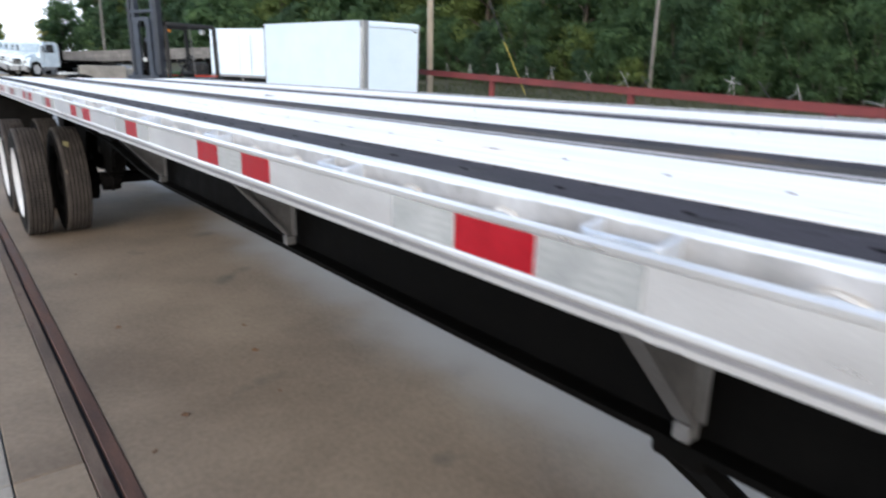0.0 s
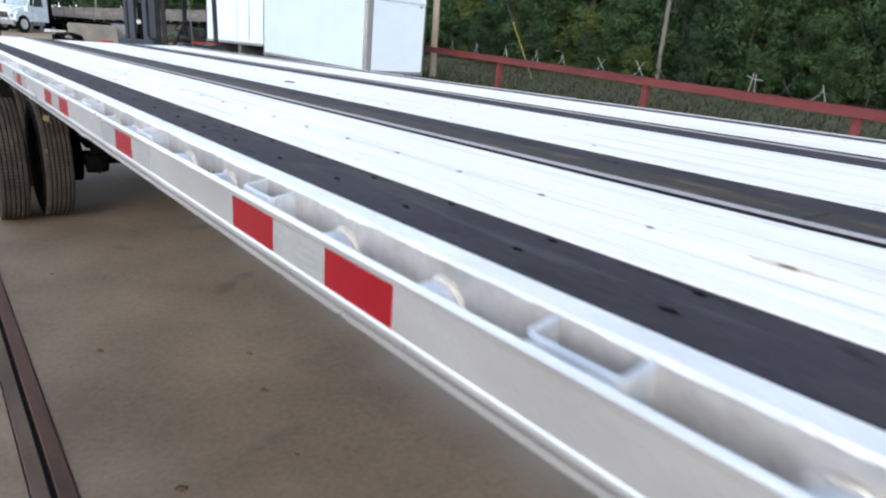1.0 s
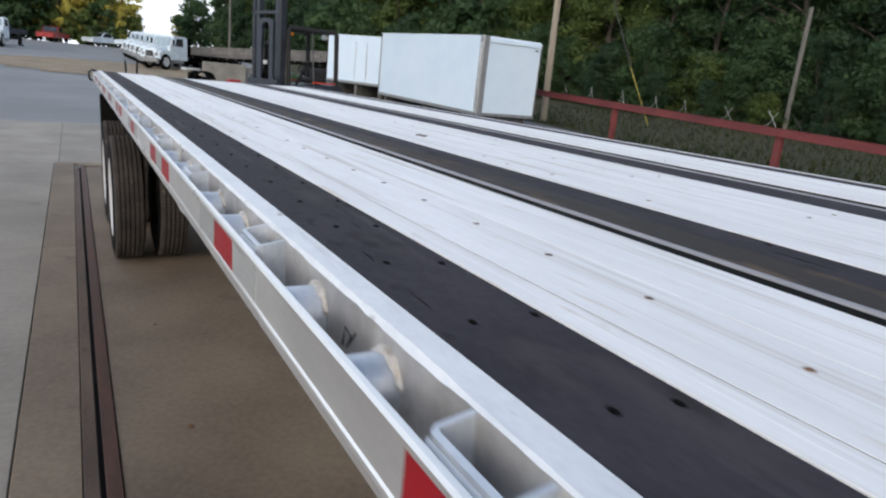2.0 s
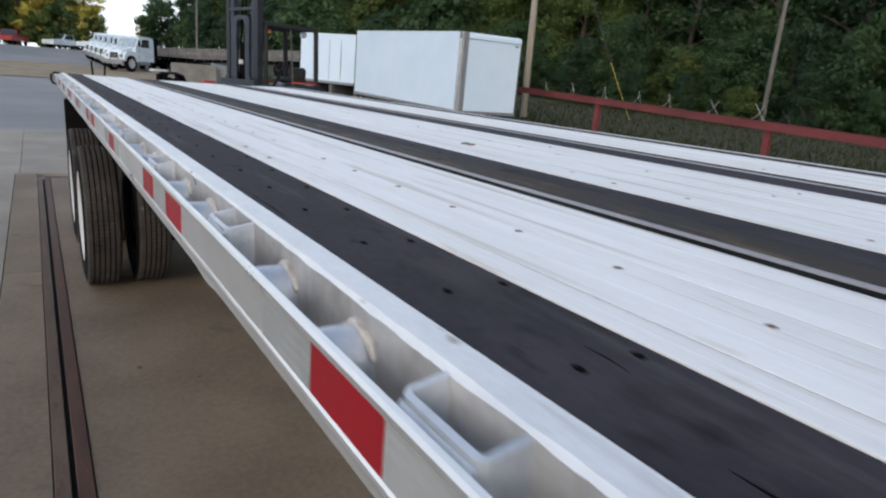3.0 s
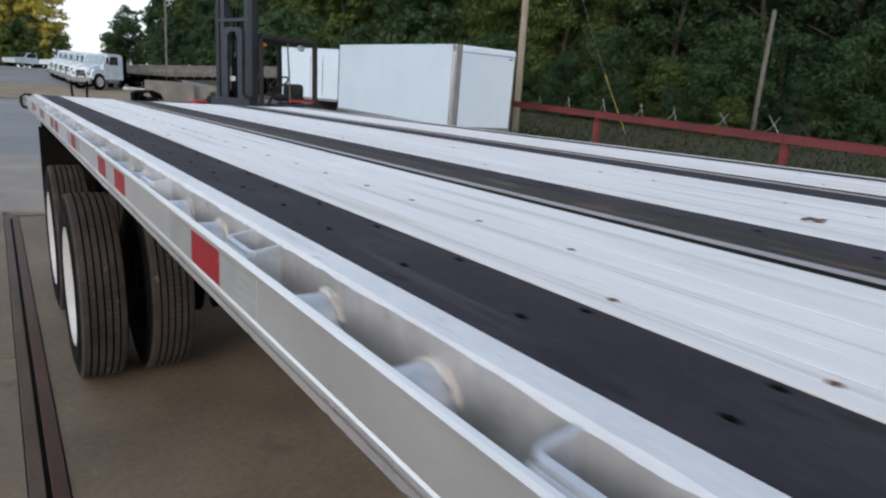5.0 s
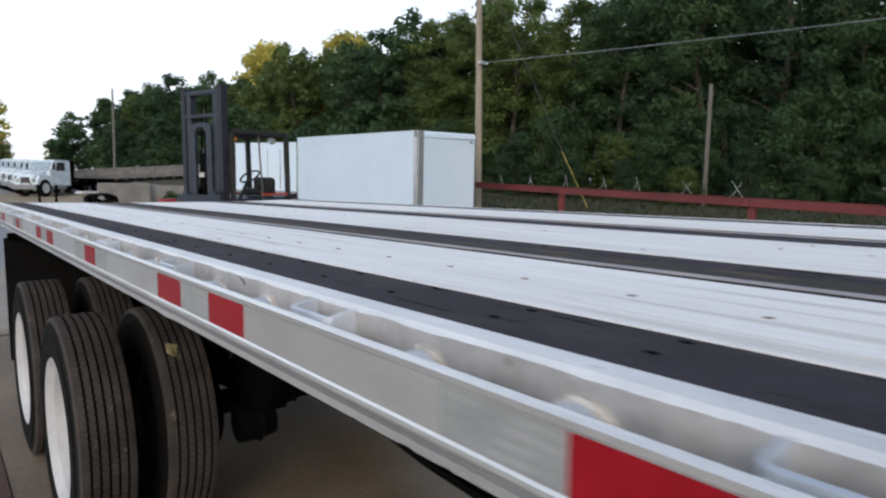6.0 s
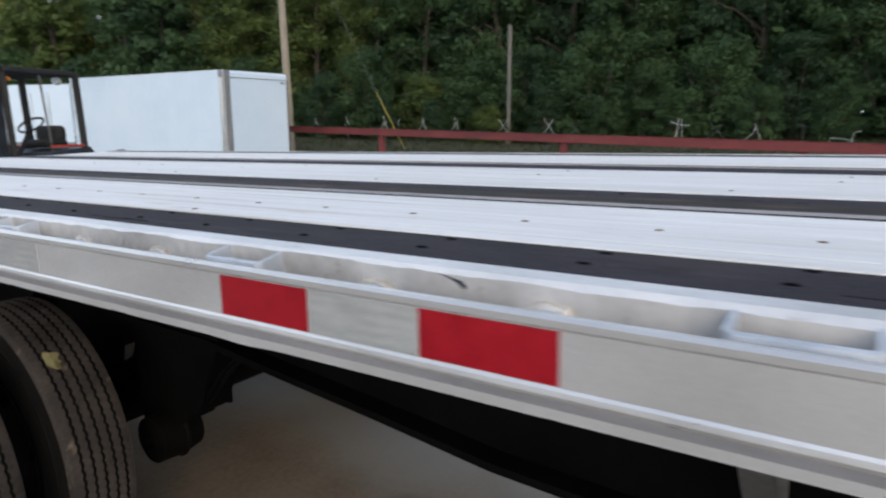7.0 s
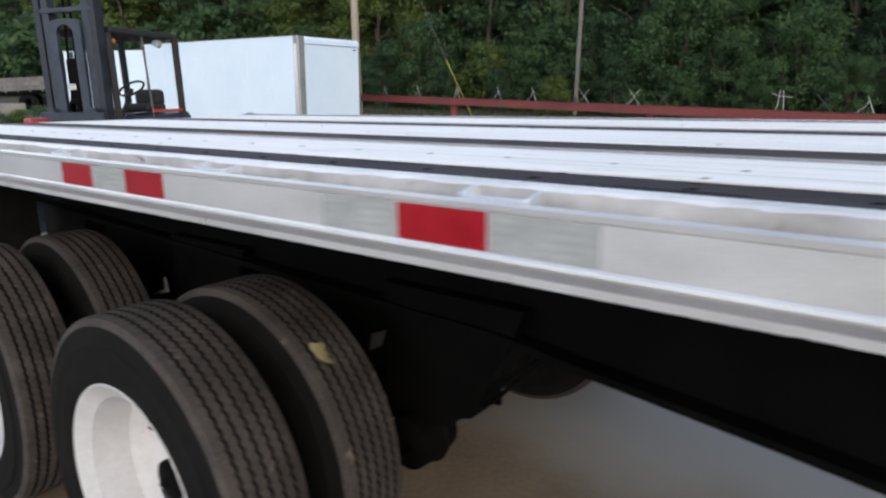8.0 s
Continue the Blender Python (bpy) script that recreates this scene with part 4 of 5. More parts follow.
# ---- the forklift behind the trailer ----
def forklift():
    """Built facing -x, standing on z = 0, the mast at the front."""
    f = thing("forklift", "dark grey forklift with tall mast, overhead guard and orange-red trim", "forklift")
    W = 0.56
    for y in (-0.46, 0.46):
        part("mast_rail", prism([(-0.06, y - 0.05), (0.06, y - 0.05), (0.06, y + 0.05), (-0.06, y + 0.05)], 0.12, 3.17, "z"), "mast", f, "dark steel outer mast rail")
    for y in (-0.335, 0.335):
        part("mast_rail", box(-0.05, 0.07, y - 0.055, y + 0.055, 0.14, 3.10, 0.006), "fork", f, "dark steel inner mast rail")
    for z, h in ((3.08, 0.07), (2.71, 0.06), (0.9, 0.14)):
        part("mast_crossbar", box(-0.06, 0.06, -0.46, 0.46, z - h / 2, z + h / 2, 0.008), "fork", f)
    # the carriage stage: a plate with a tall arched window
    plate, n = bmesh.new(), 12
    inner = [(-0.14, 1.42), (-0.14, 2.42)] + [(-0.14 * math.cos(q), 2.42 + 0.11 * math.sin(q)) for q in (math.pi * k / n for k in range(1, n))] + [(0.14, 2.42), (0.14, 1.42)]
    outer = [(-0.27, 1.42), (-0.27, 2.50)] + [(-0.27 * math.cos(q), 2.50 + 0.10 * math.sin(q) ** 0.5) for q in (math.pi * k / n for k in range(1, n))] + [(0.27, 2.50), (0.27, 1.42)]
    rings = [[plate.verts.new((x, y, z)) for y, z in pts] for pts in (inner, outer) for x in (-0.085, -0.04)]
    for k in range(len(inner) - 1):
        for p, q in ((0, 1), (2, 3), (0, 2), (1, 3)):
            plate.faces.new((rings[p][k], rings[p][k + 1], rings[q][k + 1], rings[q][k]))
    part("carriage_frame", plate, "fork", f, "arched dark steel carriage frame")
    part("carriage_block", box(-0.10, -0.03, -0.27, 0.27, 1.22, 1.44, 0.02), "fork", f)
    for y in (-0.36, 0.36):
        part("mast_foot", prism([(y - 0.16, 0.95), (y - 0.05, 1.5), (y + 0.05, 1.5), (y + 0.16, 0.95)], -0.15, -0.10, "x"), "fork", f, "flared dark steel gusset")
    part("hydraulic_valve", box(-0.05, 0.08, -0.10, 0.10, 1.52, 2.12, 0.03, seg=2), "black", f, "", True)
    for y in (-0.06, 0.05):
        part("hydraulic_hose", tube([(-0.06, y, 1.1), (-0.09, y * 1.6, 1.4), (-0.05, y * 1.2, 1.65), (0.0, y, 2.9)], 0.016, 6), "black", f, "", True)
    part("hose_fitting", box(-0.08, -0.05, -0.05, 0.08, 1.72, 1.80, 0.01), "galv", f, "bright hose fitting")
    for y in (-0.40, 0.40):
        part("lift_cylinder", tube([(0.11, y, 0.2), (0.11, y, 2.75)], 0.016, 10), "galv", f, "bright lift cylinder rod", True)
    part("lift_chain", box(-0.04, -0.02, -0.025, 0.025, 0.8, 2.2, 0.004), "fork", f)
    part("hose_reel", lathe([(-0.06, 0.06), (-0.05, 0.10), (0.0, 0.12), (0.05, 0.10), (0.06, 0.06)], (-0.04, 0, 1.50), 20), "black", f, "", True)
    part("carriage", box(-0.16, -0.09, -0.55, 0.55, 0.30, 0.42, 0.01), "fork", f)
    part("carriage", box(-0.16, -0.09, -0.55, 0.55, 1.22, 1.44, 0.01), "fork", f)
    for y in (-0.28, 0.28):
        part("fork_tine", prism([(-0.20, 0.95), (-0.16, 0.95), (-0.16, 0.10), (-1.25, 0.06), (-1.25, 0.045), (-0.20, 0.05)], y - 0.06, y + 0.06, "y"), "fork", f)
    # a made-up bar holds the small red part, whose kind is unknown
    side = part("side_tine", box(-1.20, -0.14, -0.55, -0.47, 1.28, 1.32, 0.008), "fork", f, "dark bar added to carry the red part")
    part("tip_guard", box(-1.18, -0.93, -0.575, -0.445, 1.27, 1.398, 0.03, seg=3), "red_paint", side, "small red part of unknown kind", True)
    part("body", prism([(0.18, 0.25), (0.18, 0.72), (0.45, 0.78), (0.62, 0.78), (0.72, 1.36), (1.40, 1.42), (1.62, 1.15), (1.62, 0.30)], -W + 0.04, W - 0.04, "y"), "fork", f, "dark grey forklift body")
    part("counterweight", box(1.3, 1.95, -W, W, 0.32, 1.12, 0.10, seg=3), "orange", f, "orange-red counterweight", True)
    part("side_trim", box(0.70, 1.28, -W + 0.01, -W + 0.05, 1.425, 1.46, 0.008), "orange", f, "orange-red engine cover trim")
    part("side_trim", box(0.70, 1.28, W - 0.05, W - 0.01, 1.425, 1.46, 0.008), "orange", f, "orange-red engine cover trim")
    part("cowl", box(0.22, 0.62, -0.42, 0.42, 0.75, 1.30, 0.03, seg=2), "fork", f)
    seat = part("seat", box(0.92, 1.30, -0.24, 0.24, 1.42, 1.54, 0.05, seg=3), "flap", f, "black vinyl seat", True)
    part("backrest", box(1.14, 1.31, -0.23, 0.23, 1.50, 1.74, 0.07, seg=4), "flap", seat, "", True)
    ring = [Vector((0.90 + 0.17 * math.cos(a) * 0.80, 0.19 * math.sin(a), 1.75 + 0.17 * math.cos(a) * 0.6)) for a in (2 * math.pi * k / 24 for k in range(25))]
    sw = part("steering_wheel", tube(ring, 0.016, 8), "flap", f, "black steering wheel", True)
    part("column", tube([(0.60, 0, 1.25), (0.90, 0, 1.74)], 0.03, 8), "flap", sw, "", True)
    for y in (-0.50, 0.50):
        part("guard_post", tube([(0.16, y, 0.75), (0.13, y, 1.6), (0.12, y, 2.42), (0.18, y, 2.47)], 0.042, 8), "flap", f, "dark steel overhead guard post", True)
        part("guard_post", tube([(1.32, y, 1.0), (1.31, y, 1.7), (1.29, y, 2.43), (1.24, y, 2.46)], 0.048, 8), "flap", f, "dark steel overhead guard post", True)
        part("guard_rail", box(0.12, 1.30, y - 0.03, y + 0.03, 2.43, 2.50, 0.01), "flap", f)
    for k in range(10):
        x = 0.18 + 0.118 * k
        part("guard_slat", box(x - 0.02, x + 0.02, -0.5, 0.5, 2.43, 2.51, 0.006), "flap", f)
    lamp = part("work_lamp", lathe([(0.0, 0.02), (0.01, 0.055), (0.06, 0.06), (0.10, 0.03)], (1.02, -0.40, 2.36), 14), "galv", f, "", True)
    part("lamp_lens", lathe([(-0.004, 0.001), (-0.004, 0.05), (0.004, 0.05), (0.004, 0.001)], (1.015, -0.40, 2.36), 14), "panel", lamp, "white lamp lens")
    part("beacon", lathe([(-0.05, 0.035), (0.03, 0.035), (0.05, 0.02)], (0.22, -0.44, 2.34), 12), "amber", f, "amber signal lamp", True)
    part("tilt_rod", tube([(0.80, -0.45, 1.3), (0.75, -0.46, 1.85), (0.70, -0.47, 2.46)], 0.014, 8), "gusset", f, "grey slanted steel rod", True)
    for x, r in ((0.20, 0.34), (1.62, 0.28)):
        for y in (-0.52, 0.52):
            w = part("wheel", lathe([(-0.06, 0.16), (0.06, 0.16), (0.06, 0.05), (-0.06, 0.05)], (0, 0, 0), 20), "orange", f, "orange forklift wheel", True)
            w.matrix_basis = pose(x, y, r, 0, 0, 90)
            t = part("tyre", lathe([(-0.11, 0.18), (-0.12, r - 0.05), (-0.08, r), (0.08, r), (0.12, r - 0.05), (0.11, 0.18)], (0, 0, 0), 32), "rubber", w, "", True)
            t.location = (0, 0, 0)
    return f


forklift().matrix_basis = pose(3.23, 15.35, rise(3.3, 15.35), 0, 0, 18)


# ---- white truck bodies standing on the yard ----
def cargo_body(x0, x1, y0, y1, z0, z1, zg, m, doors=False):
    b = thing("cargo_body", "plain white box truck body with grey corner posts on skids", "truck body", "white truck bodies", at=(x0, y0, zg))
    b.matrix_basis = m
    t = 0.05
    part("side_panel", box(x0, x0 + t, y0 + t, y1 - t, z0, z1 - 0.03, 0.006), "panel", b, "white smooth side panel")
    part("side_panel", box(x1 - t, x1, y0 + t, y1 - t, z0, z1 - 0.03, 0.006), "panel", b, "white smooth side panel")
    part("front_panel", box(x0 + 0.24, x1 - 0.05, y0 + 0.004, y0 + t, z0 + 0.03, z1 - 0.20, 0.006), "panel", b, "white front panel")
    part("header_seam", box(x0 + 0.24, x1 - 0.05, y0 - 0.006, y0 + 0.01, z1 - 0.222, z1 - 0.205, 0.002), "trim", b)
    part("clearance_lamp", box(x1 - 0.30, x1 - 0.16, y0 - 0.012, y0 + 0.006, z1 - 0.33, z1 - 0.28, 0.006), "gusset", b, "small dark clearance lamp")
    part("front_header", prism([(y0 - 0.03, z1 - 0.20), (y0 - 0.02, z1 - 0.08), (y0 + 0.05, z1), (y0 + 0.12, z1), (y0 + 0.12, z1 - 0.2)], x0 + 0.24, x1 - 0.05, "x"), "panel", b, "rounded white header panel", True)
    part("rear_panel", box(x0, x1, y1 - t, y1, z0, z1 - 0.03, 0.006), "panel", b)
    part("roof", box(x0 - 0.004, x1 + 0.004, y0 + 0.11, y1, z1 - 0.03, z1 + 0.006, 0.012), "panel", b, "white roof skin")
    part("top_rail", box(x0 - 0.010, x0 + 0.0, y0, y1, z1 - 0.05, z1 + 0.004, 0.004), "panel", b, "aluminium top rail")
    part("corner_post", prism([(x0 - 0.012, y0 + 0.20), (x0 - 0.012, y0 + 0.03), (x0 + 0.03, y0 - 0.012), (x0 + 0.24, y0 - 0.012), (x0 + 0.24, y0 + 0.03), (x0 + 0.05, y0 + 0.2)], z0 - 0.01, z1 + 0.004, "z"), "trim", b, "ribbed aluminium corner post")
    part("post_cover", box(x0 - 0.016, x0 - 0.0125, y0 + 0.045, y0 + 0.185, z0 + 0.01, z1 - 0.22, 0.001), "rail", b, "bright aluminium post cover")
    for k in range(3):
        part("post_rib", box(x0 + 0.06 + 0.06 * k, x0 + 0.075 + 0.06 * k, y0 - 0.022, y0 - 0.010, z0, z1 - 0.05, 0.003), "trim", b)
    part("end_post", box(x0 - 0.012, x0 + 0.05, y1 - 0.05, y1 + 0.01, z0 - 0.02, z1, 0.01), "black", b, "dark rear corner post")
    part("corner_post", box(x1 - 0.05, x1 + 0.01, y0 - 0.01, y0 + 0.06, z0 - 0.01, z1 - 0.02, 0.01), "gusset", b, "dark corner post")
    part("bottom_rail", box(x0 - 0.012, x0 + 0.06, y0, y1, z0 - 0.09, z0 + 0.03, 0.006), "trim", b, "aluminium bottom rail")
    part("bottom_rail", box(x0, x1, y0 - 0.008, y0 + 0.05, z0 - 0.09, z0 + 0.03, 0.006), "trim", b, "aluminium bottom rail")
    part("floor_frame", box(x0 + 0.06, x1 - 0.02, y0 + 0.05, y1, z0 - 0.12, z0, 0.005), "black", b)
    for yy in (y0 + 0.4, (y0 + y1) / 2, y1 - 0.5):
        part("skid", box(x0 + 0.15, x1 - 0.15, yy - 0.1, yy + 0.1, zg, z0 - 0.12, 0.01), "stake", b, "grey timber skid")
    if doors:
        ym = y0 + 1.32
        for yy in (ym, ym + 0.8):
            part("door_post", box(x0 - 0.012, x0 + 0.0, yy - 0.012, yy + 0.012, z0 + 0.12, z1 - 0.3, 0.003), "trim", b)
        part("door_latch", tube([(x0 - 0.025, ym - 0.02, z0 + 0.3), (x0 - 0.025, ym - 0.02, z0 + 1.6)], 0.010, 6), "black", b, "dark latch rod")
    else:
        for k in range(1, 7):
            yy = y0 + (y1 - y0) * k / 7
            part("panel_seam", box(x0 - 0.004, x0 + 0.001, yy - 0.006, yy + 0.006, z0 + 0.05, z1 - 0.12), "panel", b)
    return b


cargo_body(12.40, 14.98, 21.9, 30.75, 0.72, 3.41, rise(12.4, 21.9) - 0.045, pose(12.4, 21.9, rise(12.4, 21.9) - 0.045, 1.45))
cargo_body(0, 2.4, 0, 4.3, 0.76, 3.02, 0, pose(12.97, 31.42, rise(12.97, 31.4) - 0.045, 0.9, 0, 21.1), True)

# ---- red guard rail and barbed fence ----
RX = lambda y: 15.53 + (y - 12.25) * 0.0872
guard = thing("guard_rail", "long red-painted steel guard rail on red posts", "guard rail", at=(RX(12.25), 12.25, rise(15.5, 12)))
ends = [-14.35 + 6.65 * k for k in range(7)]
for a, b in zip(ends, ends[1:]):
    bm = bmesh.new()
    prof = [(-0.05, -0.110), (0.05, -0.110), (0.05, -0.100), (-0.02, -0.090), (-0.02, 0.090), (0.05, 0.100), (0.05, 0.110), (-0.05, 0.110), (-0.05, 0.10), (-0.035, 0.09), (-0.035, -0.09), (-0.05, -0.10)]
    za, zb = 1.23 + 0.0353 * (a - 12.25), 1.23 + 0.0353 * (b - 12.25)
    r0 = [bm.verts.new((RX(a) + p, a + 0.004, za + q)) for p, q in prof]
    r1 = [bm.verts.new((RX(b) + p, b - 0.004, zb + q)) for p, q in prof]
    for i in range(len(prof)):
        j = (i + 1) % len(prof)
        bm.faces.new((r0[i], r0[j], r1[j], r1[i]))
    bm.faces.new(r0), bm.faces.new(r1)
    part("rail_beam", bm, "fence_red", guard)
for y in (-14.35, -7.7, -1.05, 6.6, 12.25, 18.9, 25.55):
    g0 = rise(RX(y), y)
    part("rail_post", box(RX(y) + 0.052, RX(y) + 0.20, y - 0.09, y + 0.09, g0 - 0.05, 1.20 + 0.0353 * (y - 12.25), 0.012), "fence_red", guard)

fence = thing("barbed_fence", "low wire fence on thin stakes with crossed pale angle irons", "fence", at=(RX(12) + 0.55, 12, rise(16, 12)))


def iron(name, y, dx, pts, r, material="iron"):
    """A pale bar of the fence, its points given along the fence and up from the top of the guard rail."""
    part(name, tube([(RX(y + p) + 0.55 + dx, y + p, 1.34 + 0.0353 * (y - 12.25) + q) for p, q in pts], r, 5), material, fence, "pale angle iron" if material == "iron" else "")


for y in (22.57, 20.9, 19.1, 17.4, 16.1, 14.4, 12.9, 12.1, 9.33, 8.45, 7.6, 6.68, 5.7, 3.9, 2.2):
    g0 = rise(RX(y) + 0.55, y)
    part("stake", tube([(RX(y) + 0.57, y, g0 - 0.1), (RX(y) + 0.57, y, 1.30 + 0.0353 * (y - 12.25))], 0.012, 6), "wire", fence, "", True)
# leaning pairs
for y, l in ((22.57, 0.30), (20.9, 0.36), (19.1, 0.40), (17.4, 0.36), (16.1, 0.38), (7.6, 0.34), (3.9, 0.36)):
    iron("angle_iron", y, 0, [(-0.10, -0.04), (0.05, l)], 0.0085)
    iron("angle_iron", y, 0.02, [(0.28 if y < 18 else 0.16, -0.04), (0.10, 0.10), (0.02, l * 0.7)], 0.0075)
# crossed pairs
for y, l, m in ((14.4, 0.36, "iron"), (12.9, 0.40, "iron"), (12.1, 0.32, "wire"), (8.45, 0.36, "wire"), (2.2, 0.38, "iron")):
    iron("angle_iron", y, 0, [(-0.17, -0.03), (0.16, l)], 0.0085, m)
    iron("angle_iron", y, 0.03, [(0.24, -0.02), (0.12, 0.03), (-0.13, l * 0.92)], 0.008, m)
# a frame of two uprights with a bar across, a thin tee, and two bent rods
iron("angle_iron", 9.33, 0, [(-0.08, -0.04), (-0.04, 0.42)], 0.009)
iron("angle_iron", 9.33, 0.02, [(0.10, -0.04), (0.06, 0.10), (0.03, 0.44)], 0.0085)
iron("crossbar", 9.33, -0.02, [(-0.26, 0.27), (0.02, 0.29), (0.20, 0.36)], 0.008)
iron("angle_iron", 6.68, 0.1, [(0.0, -0.05), (0.01, 0.32)], 0.007, "wire")
iron("crossbar", 6.68, 0.1, [(-0.12, 0.30), (0.12, 0.34)], 0.007, "wire")
iron("bent_rod", 6.0, 0, [(0.16, 0.0), (0.12, 0.08), (-0.05, 0.06), (-0.28, 0.01)], 0.007)
iron("bent_rod", 5.69, 0, [(0.06, -0.02), (0.05, 0.16), (0.0, 0.21), (-0.10, 0.22)], 0.007)
for q in (-0.55, -0.25):
    part("fence_wire", tube([(RX(y) + 0.57, y, 1.34 + 0.0353 * (y - 12.25) + q) for y in (-9, -4, 2.2, 7.6, 12.9, 17.4, 22.57, 28)], 0.0025, 4), "wire", fence)

# ---- poles and wires ----
px_, py_ = 17.62, 24.6
g0 = rise(px_, py_)
pole = thing("utility_pole", "tall pale weathered timber utility pole with a crossarm and lamp head", "utility pole", at=(px_, py_, g0))
part("shaft", tube([(px_, py_, g0 - 0.3), (px_ - 0.03, py_, g0 + 5), (px_ - 0.06, py_ + 0.02, 11.2)], [0.15, 0.135, 0.11], 14), "pole", pole, "", True)
part("crossarm", box(px_ - 0.62, px_ + 0.75, py_ - 0.16, py_ - 0.06, 9.12, 9.24, 0.01), "pole", pole)
part("lamp_head", box(px_ + 0.10, px_ + 0.72, py_ - 0.45, py_ - 0.17, 9.25, 9.40, 0.05, seg=2), "galv", pole, "grey lamp head", True)
for dx in (-0.5, 0.55):
    part("insulator", lathe([(-0.05, 0.02), (-0.03, 0.045), (0.03, 0.045), (0.05, 0.02)], (px_ + dx, py_ - 0.11, 9.29), 10), "panel", pole, "", True)
part("wire_clamp", box(px_ - 0.17, px_ + 0.12, py_ - 0.2, py_ - 0.1, 6.52, 6.65, 0.01), "galv", pole)
part("insulator", lathe([(-0.06, 0.03), (0.0, 0.06), (0.06, 0.03)], (px_ + 0.2, py_ - 0.2, 6.58), 10), "panel", pole, "", True)
guyw = thing("guy_wire", "steel guy wire with a yellow plastic guard at its foot", "guy wire", at=(19.75, 20.75, rise(19.7, 20.8)))
foot, knot, head = Vector((19.86, 20.67, 0.75)), Vector((19.19, 21.46, 2.95)), Vector((px_, py_ - 0.1, 10.6))
part("strand", tube([foot + (foot - knot) * 0.12, foot, knot, head], 0.016, 5), "wire", guyw)
part("guard_sleeve", tube([foot, knot], 0.016, 8), "yellow", guyw, "yellow plastic sleeve", True)


def sag(a, b, d, n=16):
    a, b = Vector(a), Vector(b)
    return [a.lerp(b, k / n) - Vector((0, 0, 4 * d * (k / n) * (1 - k / n))) for k in range(n + 1)]


ow = thing("overhead_cable", "thin grey overhead cable strung from a utility pole", "cable", at=(px_, py_, 6.58))
part("cable", tube(sag((px_, py_ - 0.2, 6.58), (39.4, -16, 9.6), 0.5), 0.018, 5), "trim", ow)
g1 = rise(29.6, 21)
p2 = thing("timber_post", "leaning grey weathered timber post", "post", at=(29.75, 21.2, g1))
part("shaft", tube([(29.95, 21.4, g1 - 0.3), (29.15, 20.85, 6.45)], [0.115, 0.095], 12), "pole_grey", p2, "", True)
part("post_cap", tube([(29.15, 20.85, 6.44), (29.145, 20.847, 6.49)], [0.098, 0.07], 12), "pole_grey", p2)
p3 = thing("timber_post", "far slender grey utility post before the wood", "post", at=(13.4, 70, rise(13, 70)))
part("shaft", tube([(13.4, 70, rise(13, 70) - 0.2), (13.5, 70, 10.2)], [0.10, 0.08], 10), "pole_grey", p3, "", True)


